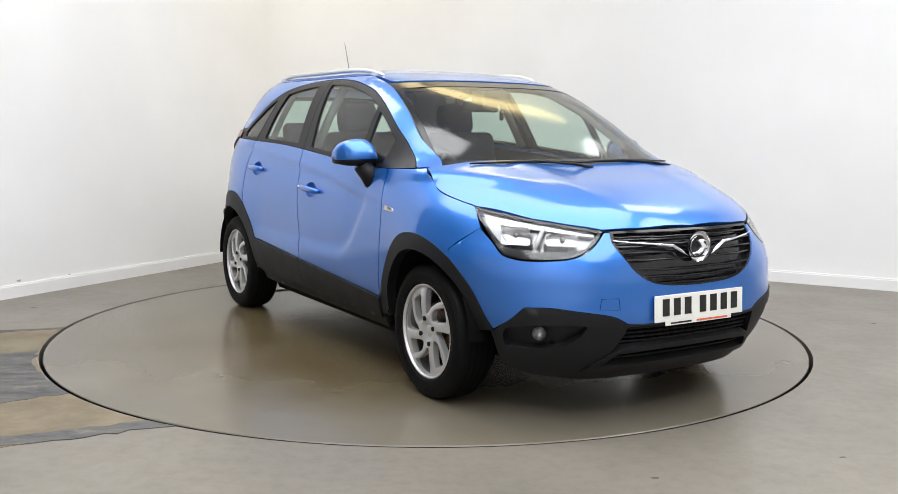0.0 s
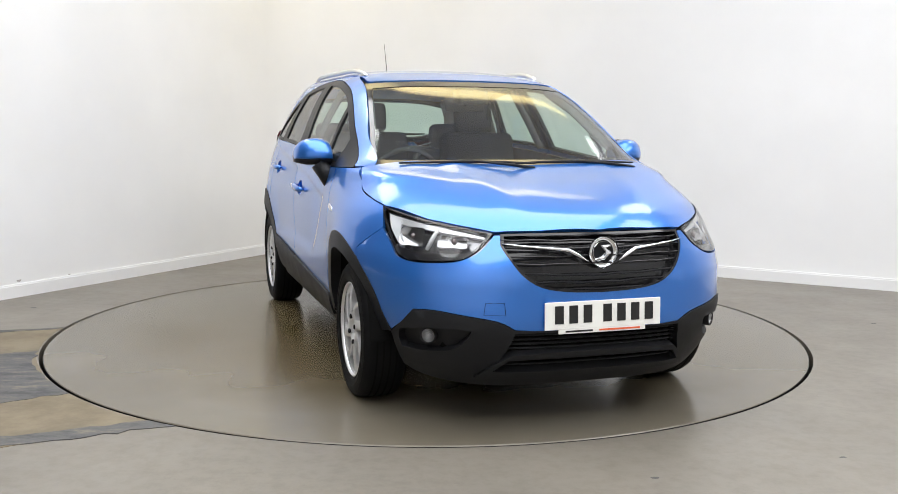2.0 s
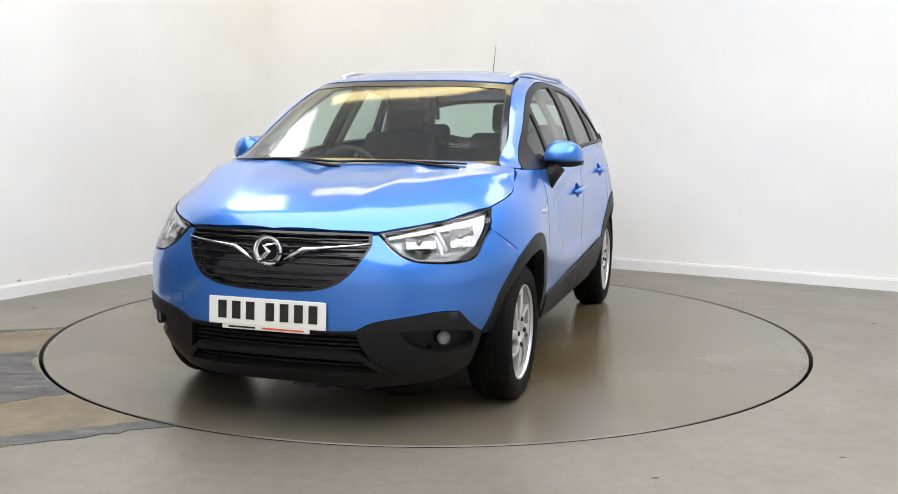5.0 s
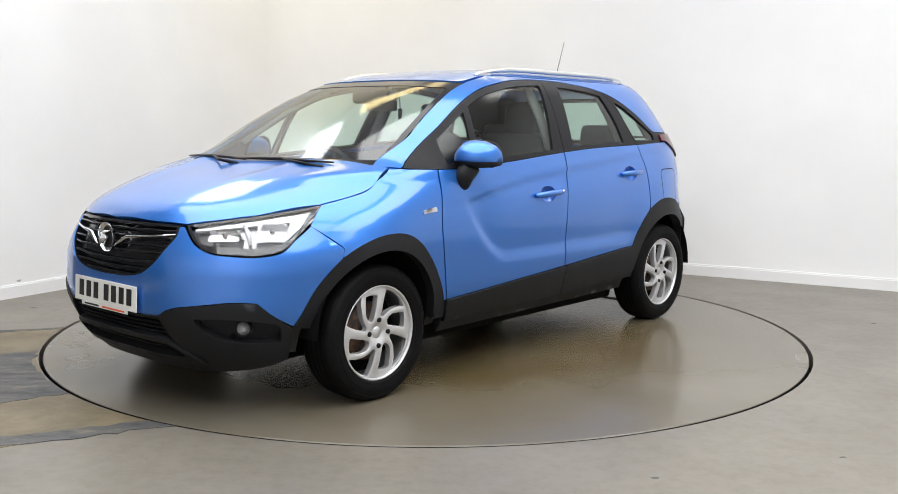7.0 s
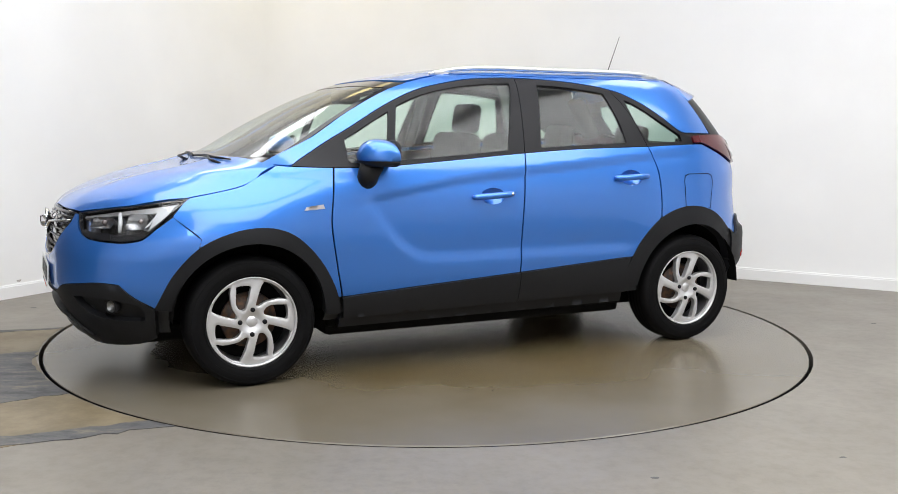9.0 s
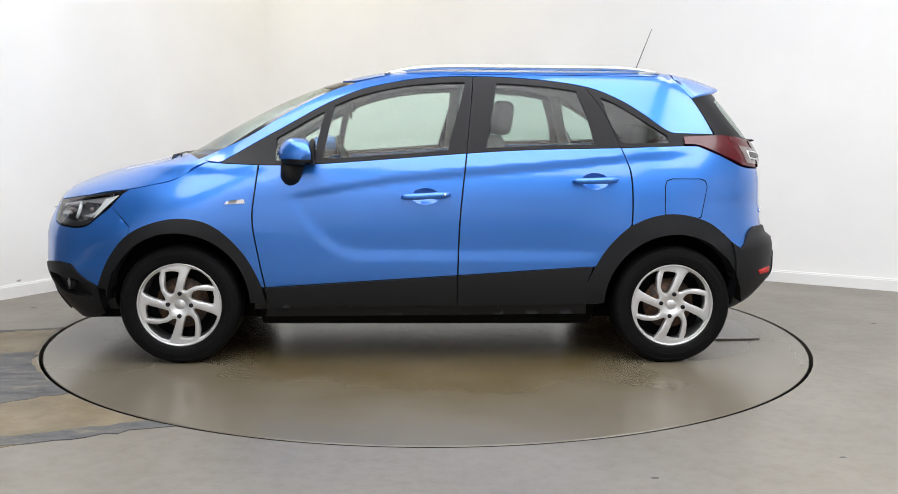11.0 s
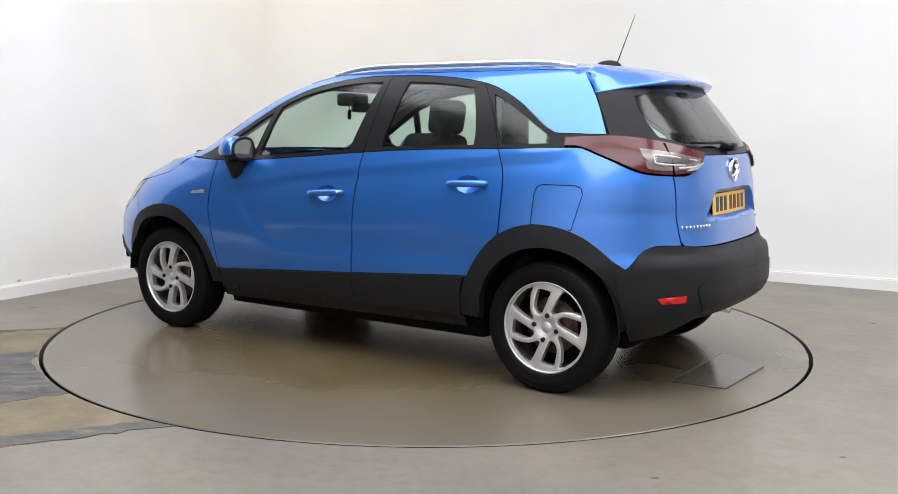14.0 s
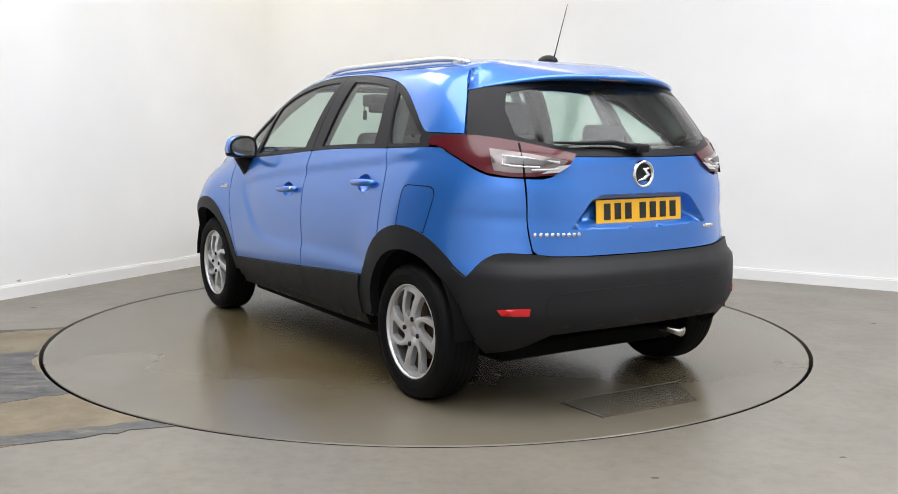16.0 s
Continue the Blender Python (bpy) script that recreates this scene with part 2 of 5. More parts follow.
def within(poly, pts):
    p, q = np.array(poly), np.roll(np.array(poly), -1, 0)
    hit = np.zeros(len(pts), bool)
    for (ax, ay), (bx, by) in zip(p, q):
        if ay != by:
            hit ^= ((ay > pts[:, 1]) != (by > pts[:, 1])) & (pts[:, 0] < (bx - ax) * (pts[:, 1] - ay) / (by - ay) + ax)
    return hit


def edge_distance(poly, pts):
    p, q = np.array(poly), np.roll(np.array(poly), -1, 0)
    best = np.full(len(pts), 9.0)
    for a, b in zip(p, q):
        ab = b - a
        t = np.clip(((pts - a) @ ab) / (ab @ ab + 1e-12), 0, 1)
        best = np.minimum(best, np.linalg.norm(pts - a - t[:, None] * ab, axis=1))
    return best


def flat_mesh(outer, holes=(), h=0.03):
    """triangles of an outline with holes, in the plane"""
    from mathutils import geometry
    loops = [list(outer)] + [list(k) for k in holes]
    lo, hi = np.min(outer, 0), np.max(outer, 0)
    gx, gy = np.meshgrid(np.arange(lo[0], hi[0] + h, h), np.arange(lo[1], hi[1] + h, h * 0.87))
    gx = gx + (np.arange(gx.shape[0]) % 2)[:, None] * h / 2
    g = np.stack([gx.ravel(), gy.ravel()], 1)
    keep = within(outer, g)
    for k in loops:
        keep &= edge_distance(k, g) > 0.45 * h
    for k in holes:
        keep &= ~within(k, g)
    verts, edges = [], []
    for k in loops:
        n0 = len(verts)
        verts += [Vector(q) for q in k]
        edges += [(n0 + i, n0 + (i + 1) % len(k)) for i in range(len(k))]
    verts += [Vector(q) for q in g[keep]]
    v, _, faces, *_ = geometry.delaunay_2d_cdt(verts, edges, [], 0, 1e-6)
    v = np.array([tuple(q) for q in v])
    f = np.array([tuple(q) for q in faces])
    mid = v[f].mean(1)
    good = within(outer, mid)
    for k in holes:
        good &= ~within(k, mid)
    return v, f[good]


def panel(name, way, outer, material, parent, holes=(), side=1, proud=0.0, h=0.03, thick=0.015, label="", shape=None):
    """a sheet laid on the body's form, with its edge turned inwards"""
    uv, f = flat_mesh(outer, holes, h)
    q = lay(way, uv)
    if shape:
        q = q + np.array([shape(*k) for k in q])
    a, b, c = q[f[:, 0]], q[f[:, 1]], q[f[:, 2]]
    fn = np.cross(b - a, c - a)
    d = rays(way, uv)[1]
    if (fn * d[f[:, 0]]).sum() < 0:
        f, fn = f[:, ::-1], -fn
    vn = np.zeros_like(q)
    for k in range(3):
        np.add.at(vn, f[:, k], fn)
    vn /= np.linalg.norm(vn, axis=1, keepdims=True) + 1e-12
    q = q + vn * proud
    seen = {}
    for t in f:
        for i in range(3):
            e = (t[i], t[(i + 1) % 3])
            seen[e] = True
    rim = [e for e in seen if (e[1], e[0]) not in seen]
    verts, faces = [tuple(k) for k in q], [tuple(int(i) for i in t) for t in f]
    if thick:
        ids = {}
        for i in {i for e in rim for i in e}:
            ids[i] = (len(verts), len(verts) + 1)
            verts += [tuple(q[i]), tuple(q[i] - vn[i] * thick)]
        faces += [(ids[b][0], ids[a][0], ids[a][1], ids[b][1]) for a, b in rim]
    if side < 0:
        verts, faces = [(x, -y, z) for x, y, z in verts], [t[::-1] for t in faces]
    mesh = bpy.data.meshes.new(name)
    mesh.from_pydata(verts, [], faces)
    mesh.materials.append(material)
    mesh.shade_smooth()
    ob = new(name, mesh)
    ob.parent = parent
    if label:
        tagged(ob, label)
    return ob


def circle(x, z, r, a0=0.0, a1=360.0, n=40):
    return [(x + r * math.cos(radians(a0 + (a1 - a0) * k / n)), z + r * math.sin(radians(a0 + (a1 - a0) * k / n))) for k in range(n + (abs(a1 - a0) < 359.9))]


def sym(pts):
    """an outline's half (from the middle outwards) with its mirror image"""
    return [(-u, v) for u, v in reversed(pts) if abs(u) > 1e-6] + list(pts)


# ---------------------------------------------------------------- lines of the car, seen from its side
BELT = [(1.085, 1.057), (0.845, 1.049), (0.57, 1.058), (0.20, 1.086), (-0.18, 1.116), (-0.54, 1.138), (-1.0, 1.151), (-1.35, 1.163)]
GLASS_TOP = [(1.085, 1.057), (0.99, 1.112), (0.875, 1.180), (0.748, 1.250), (0.66, 1.302), (0.555, 1.360), (0.44, 1.414), (0.327, 1.454), (0.18, 1.486), (0.04, 1.507), (-0.2, 1.520),
             (-0.532, 1.510), (-0.836, 1.470), (-1.015, 1.403), (-1.16, 1.313), (-1.247, 1.249), (-1.291, 1.228), (-1.54, 1.221)]
ARCH_F = [(1.745, 0.395), (1.661, 0.563), (1.538, 0.694), (1.368, 0.763), (1.209, 0.769), (1.084, 0.717), (0.967, 0.597), (0.891, 0.46), (0.858, 0.345)]
ARCH_R = [(-0.832, 0.345), (-0.844, 0.449), (-0.931, 0.615), (-1.046, 0.734), (-1.189, 0.797), (-1.336, 0.803), (-1.486, 0.757), (-1.613, 0.66), (-1.66, 0.60)]
SHUT_F = [(0.884, 1.045), (0.899, 0.917), (0.913, 0.769), (0.887, 0.586), (0.854, 0.403)]
SHUT_M = [(-0.195, 1.117), (-0.162, 0.786), (-0.151, 0.477)]
SHUT_R = [(-1.01, 1.151), (-1.056, 1.03), (-1.066, 0.885), (-1.062, 0.746)]
WING_TOP = [(1.155, 1.058), (1.234, 1.014), (1.332, 0.962), (1.46, 0.932), (1.58, 0.908)]
SCREEN_EDGE = [(0.712, 1.069), (0.674, 1.19), (0.634, 1.31), (0.592, 1.42), (0.566, 1.485)]  # half width, height
CLAD_TOP = [(0.854, 0.409), (0.357, 0.443), (-0.159, 0.477), (-0.726, 0.517), (-0.866, 0.525)]


def along(line, x):
    """height of a line at x"""
    xs, zs = zip(*sorted(curve(line, 0.02)))
    return float(np.interp(x, xs, zs))


def cut(line, x0, x1, dz=0.0):
    """the stretch of a line between two x, moved up by dz"""
    n = max(2, int(abs(x1 - x0) / 0.06))
    return [(x0 + (x1 - x0) * i / n, along(line, x0 + (x1 - x0) * i / n) + dz) for i in range(n + 1)]


def arc_part(line, keep):
    return [q for q in curve(line, 0.03) if keep(q)]


WHEEL = (1.302, 0.312)
car = thing("car", "blue metallic crossover car with black cladding parked on the turntable", "car")


def on_side(*pts):
    return [tuple(q) for q in lay("side", pts)]


def on_rear(*pts):
    return [tuple(q) for q in lay("rear", pts)]


BOWLS = [[(xm + 0.072 * math.cos(k) * (1 if abs(math.sin(k)) < 0.9 else 0.85), zm + 0.044 * math.sin(k)) for k in [2 * math.pi * i / 28 for i in range(28)]] for xm, zm in ((0.0195, 0.8915), (-0.868, 0.975))]


def build_doors(s):
    gap = 0.004
    front = panel("front_door", "side", outline(cut(BELT, 0.884 - gap, -0.195 + gap, -0.004), [(-0.191, 1.112), (-0.158, 0.786), (-0.147, 0.481)],
                  cut(CLAD_TOP, -0.147, 0.850, 0.003), [(0.850, 0.412), (0.883, 0.586), (0.909, 0.769), (0.895, 0.917), (0.880, 1.042)]),
                  paint, car, holes=(BOWLS[0],), side=s, h=0.022, label="blue metallic front door")
    arch = [(x, z) for x, z in arc_part(ARCH_R, lambda q: -1.05 < q[0] and q[1] > 0.525)]
    rear = panel("rear_door", "side", outline(cut(BELT, -0.199, -1.006, -0.004), [(-1.008, 1.147), (-1.052, 1.03), (-1.062, 0.885), (-1.058, 0.75)],
                 [(-1.058, 0.75)] + arch[::-1], cut(CLAD_TOP, -0.88, -0.155, 0.003), [(-0.155, 0.48), (-0.166, 0.786), (-0.199, 1.112)]),
                 paint, car, holes=(BOWLS[1],), side=s, h=0.022, label="blue metallic rear door")
    # black cladding on the doors, the sill below
    panel("door_cladding", "side", outline(cut(CLAD_TOP, 0.852, -0.149), [(-0.149, 0.477), (-0.149, 0.315)], [(-0.149, 0.315), (0.84, 0.30)], [(0.84, 0.30), (0.852, 0.409)]),
          trim, front, side=s, proud=0.012, label="black grained plastic strip")
    panel("door_cladding", "side", outline(cut(CLAD_TOP, -0.153, -0.862), [(-0.862, 0.525), (-0.838, 0.44), (-0.83, 0.325)], [(-0.83, 0.325), (-0.153, 0.315)], [(-0.153, 0.315), (-0.153, 0.477)]),
          trim, rear, side=s, proud=0.012, label="black grained plastic strip")
    panel("sill", "side", outline([(0.85, 0.297), (-0.15, 0.311), (-0.84, 0.32)], [(-0.84, 0.32), (-0.845, 0.262)], [(-0.845, 0.262), (0.86, 0.245)], [(0.86, 0.245), (0.85, 0.297)]),
          trim, car, side=s, proud=0.0, thick=0.06, label="black plastic sill")
    # window surrounds and glass
    g1 = outline(cut(BELT, 0.555, -0.095, 0.020), [(-0.095, 1.13), (-0.19, 1.47)], cut(GLASS_TOP, -0.19, 0.50, -0.030), [(0.50, 1.355), (0.53, 1.23), (0.555, 1.079)])
    g0 = outline(cut(BELT, 0.80, 0.60, 0.020), [(0.60, 1.077), (0.575, 1.21), (0.548, 1.328)], cut(GLASS_TOP, 0.548, 0.80, -0.035), [(0.80, 1.186), (0.80, 1.07)])
    g2 = outline(cut(BELT, -0.30, -0.87, 0.018), [(-0.87, 1.166), (-0.845, 1.29), (-0.79, 1.44)], cut(GLASS_TOP, -0.79, -0.362, -0.032), [(-0.362, 1.485), (-0.30, 1.142)])
    g3 = outline(cut(BELT, -1.02, -1.27, 0.018), [(-1.27, 1.178), (-1.262, 1.215)], [(-1.262, 1.215), (-1.15, 1.285), (-1.0, 1.378), (-0.915, 1.415)], [(-0.915, 1.415), (-0.965, 1.27), (-1.02, 1.17)])
    f1 = outline(cut(BELT, 1.08, -0.193, 0.0), [(-0.193, 1.117), (-0.236, 1.519)], cut(GLASS_TOP, -0.236, 1.08))
    f2 = outline(cut(BELT, -0.197, -1.006, 0.0), [(-1.006, 1.151), (-0.93, 1.33), (-0.838, 1.467)], cut(GLASS_TOP, -0.838, -0.240), [(-0.240, 1.519), (-0.197, 1.117)])
    f3 = outline(cut(BELT, -1.010, -1.35, 0.0), [(-1.35, 1.163), (-1.37, 1.205)], [(-1.37, 1.205), (-1.54, 1.207)], [(-1.54, 1.207), (-1.54, 1.221)], cut(GLASS_TOP, -1.54, -0.842), [(-0.842, 1.467), (-0.934, 1.33), (-1.010, 1.151)])
    w = panel("window_surround", "side", f1, satin_black, front, holes=(g0, g1), side=s, h=0.04, thick=0.02, label="satin black window frame")
    panel("window_surround", "side", f2, satin_black, rear, holes=(g2,), side=s, h=0.04, thick=0.02, label="satin black window frame")
    q = panel("quarter_surround", "side", f3, satin_black, car, holes=(g3,), side=s, h=0.04, thick=0.02, label="gloss black quarter window frame")
    for g, host, mat in ((g0, front, window_glass), (g1, front, window_glass), (g2, rear, rear_glass), (g3, q, rear_glass)):
        ob = panel("window", "side", g, mat, host, side=s, proud=-0.007, h=0.05, thick=0, label="green tinted side glass")
        ob.visible_shadow = False
    # handles: a bowl and a bar
    for host, x0, x1, z0, z1 in ((front, 0.144, -0.105, 0.888, 0.903), (rear, -0.753, -0.983, 0.975, 0.983)):
        xm, zm = (x0 + x1) / 2, (z0 + z1) / 2
        bowl = BOWLS[0 if host is front else 1]
        panel("handle_bowl", "side", bowl, paint, host, side=s, proud=-0.001, h=0.014, thick=0.004,
              shape=lambda x, y, z: (0, -0.034 * max(0.0, 1 - ((x - xm) / 0.074) ** 2 - ((z - zm) / 0.046) ** 2), 0))
        bar = lay("side", [(x0 + (x1 - x0) * t, z0 + (z1 - z0) * t) for t in (0, 0.06, 0.2, 0.5, 0.8, 0.94, 1)])
        off = (0.006, 0.018, 0.026, 0.029, 0.026, 0.018, 0.006)
        bm = bmesh.new()
        tube(bm, [(q[0], s * (q[1] + o), q[2]) for q, o in zip(bar, off)], [0.009, 0.014, 0.016, 0.0165, 0.016, 0.014, 0.009], 12, 1.05)
        part("handle", bm, paint, host, "body-coloured pull handle")
        if host is front:
            q = lay("side", [(x1 + 0.025, z1)])[0]
            bm = bmesh.new()
            bmesh.ops.create_uvsphere(bm, u_segments=12, v_segments=8, radius=0.008, matrix=Matrix.Translation((q[0], s * (q[1] + 0.034), q[2])))
            part("lock", bm, chrome, host, "round chrome key lock")


def build_flanks(s):
    # front wing
    archf = arc_part(ARCH_F, lambda q: q[0] < 1.545 and q[1] > 0.415)
    panel("front_wing", "side", outline([(0.889, 1.046), (1.085, 1.052), (1.155, 1.058)], WING_TOP, 
          [(1.58, 0.908), (1.649, 0.829)], [(1.647, 0.823), (1.538, 0.728), (1.548, 0.691)], archf, [(0.872, 0.412), (0.858, 0.412)], [(0.858, 0.412), (0.891, 0.586), (0.917, 0.769), (0.903, 0.917), (0.889, 1.046)]),
          paint, car, side=s, h=0.022, label="blue metallic front wing")
    # pillars and side of the roof, floating rear pillar
    roof_edge = [(x, 1.532) for x in np.linspace(0.18, -1.28, 20)]
    screen_side = [(float(q[0]), float(q[2])) for q in lay("front", [(y + 0.003, z) for y, z in SCREEN_EDGE])]
    frame_line = outline([(1.095, 1.060), screen_side[0]], screen_side + [(0.18, 1.532)], roof_edge, [(-1.28, 1.532), (-1.343, 1.518)],
          [(-1.343, 1.518), (-1.424, 1.416), (-1.475, 1.33), (-1.527, 1.225)], cut(GLASS_TOP, -1.527, 1.07, 0.004), [(1.07, 1.068), (1.095, 1.060)])
    frame_panel = panel("side_frame", "side", frame_line, paint, car, side=s, h=0.025, label="blue metallic roof pillar and side rail")
    panel("inner_trim", "side", frame_line, pillar_lining, frame_panel, side=s, proud=-0.018, h=0.04, thick=0, label="grey inner pillar trim")
    # rear quarter
    archr = [tuple(lay("side", [q])[0]) for q in arc_part(ARCH_R, lambda q: q[0] < -1.06 and q[1] > 0.655)]
    top = [tuple(lay("side", [q])[0]) for q in ((-1.014, 1.147), (-1.1, 1.151), (-1.25, 1.157), (-1.36, 1.160), (-1.43, 1.160))]
    shut = [tuple(lay("side", [q])[0]) for q in ((-1.066, 0.75), (-1.070, 0.885), (-1.060, 1.03), (-1.014, 1.147))]
    panel("rear_quarter", "tail", outline(tail(*top), tail(top[-1], (-1.547, 0.755, 1.113), (-1.697, 0.707, 1.050), on_rear((0.594, 1.036))[0]),
          tail(*on_rear((0.594, 1.036), (0.594, 0.94), (0.592, 0.83), (0.581, 0.735), (0.579, 0.722))), tail(on_rear((0.579, 0.722))[0], (-1.759, 0.716, 0.716), (-1.665, 0.785, 0.618)), tail(*archr[::-1]), tail(*shut)),
          paint, car, side=s, h=0.025, label="blue metallic rear quarter")
    ring_out = outline([(-1.233, 0.803), (-1.237, 0.95)], [(-1.237, 0.95), (-1.248, 0.982), (-1.275, 0.992)], [(-1.275, 0.992), (-1.432, 0.992)], [(-1.432, 0.992), (-1.462, 0.98), (-1.472, 0.95)], [(-1.472, 0.95), (-1.435, 0.785)], step=0.02)
    ring_in = [(-1.355 + (x + 1.355) * 0.967, 0.90 + (z - 0.90) * 0.956) for x, z in ring_out]
    if s > 0:
        panel("fuel_flap_gap", "side", ring_out, dark, car, holes=(ring_in,), side=s, proud=0.0012, h=0.03, thick=0, label="shut line of the fuel flap")
    # arches, liners
    for line, wx, lip in ((ARCH_F, 1.302, 1), (ARCH_R, -1.302, -1)):
        outer = curve(line, 0.03)
        if lip > 0:
            ring_line = outer + [(0.856, 0.325), (0.936, 0.325)] + circle(wx, 0.335, 0.365, 180, 8, 30)
        else:
            ring_line = outer + [(-1.668, 0.46)] + circle(wx, 0.335, 0.365, 160, 0, 30) + [(-0.936, 0.325), (-0.835, 0.325)]
        panel("arch_cladding", "side", ring_line, trim, car, side=s, proud=0.004, h=0.03, thick=0.05, label="black grained plastic wheel arch")
        bm = bmesh.new()
        rows = [[bm.verts.new((wx + 0.372 * math.cos(radians(a)), s * y, 0.335 + 0.372 * math.sin(radians(a)))) for a in range(0, 181, 12)] for y in (0.85, 0.50)]
        for k in range(len(rows[0]) - 1):
            bm.faces.new((rows[0][k], rows[0][k + 1], rows[1][k + 1], rows[1][k]))
        bm.faces.new(rows[1])
        part("wheel_arch_liner", bm, dark, car)


def build_shell():
    """the dark inner side of doors and body, floor and bulkheads"""
    for s in (1, -1):
        wells = [circle(x, 0.335, 0.385) for x in (1.302, -1.302)]
        panel("door_lining", "side", outline([(1.75, 0.24), (1.75, 0.70)], [(1.75, 0.70), (1.50, 0.86), (1.12, 1.0), (0.95, 1.035)], cut(BELT, 0.95, -1.33, -0.015), [(-1.33, 1.148), (-1.70, 1.0), (-1.78, 0.75), (-1.74, 0.30)], [(-1.74, 0.30), (0, 0.28), (1.75, 0.24)]),
              cabin, car, holes=[w for w in wells], side=s, proud=-0.045, h=0.06, thick=0.01, label="dark inner door lining")
    bm = bmesh.new()
    box(bm, (-1.60, -0.55, 0.19), (1.85, 0.55, 0.27), 0.02)
    box(bm, (-0.90, -0.72, 0.185), (0.90, 0.72, 0.28), 0.03)
    box(bm, (-1.85, -0.5, 0.42), (-1.60, 0.5, 0.6), 0.03)
    box(bm, (-0.90, -0.74, 0.235), (0.90, 0.74, 0.32), 0.02)
    part("underbody", bm, dark, car, "dark underbody")
    bm = bmesh.new()
    box(bm, (1.2, -0.62, 0.3), (1.95, 0.62, 0.78), 0.05)
    part("engine_block", bm, dark, car)
    bm = bmesh.new()
    tube(bm, [(-1.40, -0.40, 0.27), (-1.68, -0.40, 0.28), (-1.80, -0.40, 0.27)], 0.026, 12)
    part("exhaust_pipe", bm, chrome, car, "bright exhaust tail pipe")
    bm = bmesh.new()
    tube(bm, [(-1.302, -0.68, 0.30), (-1.302, 0.68, 0.30)], 0.045, 10)
    part("rear_axle", bm, dark, car)


for s in (1, -1):
    build_doors(s)
    build_flanks(s)
build_shell()


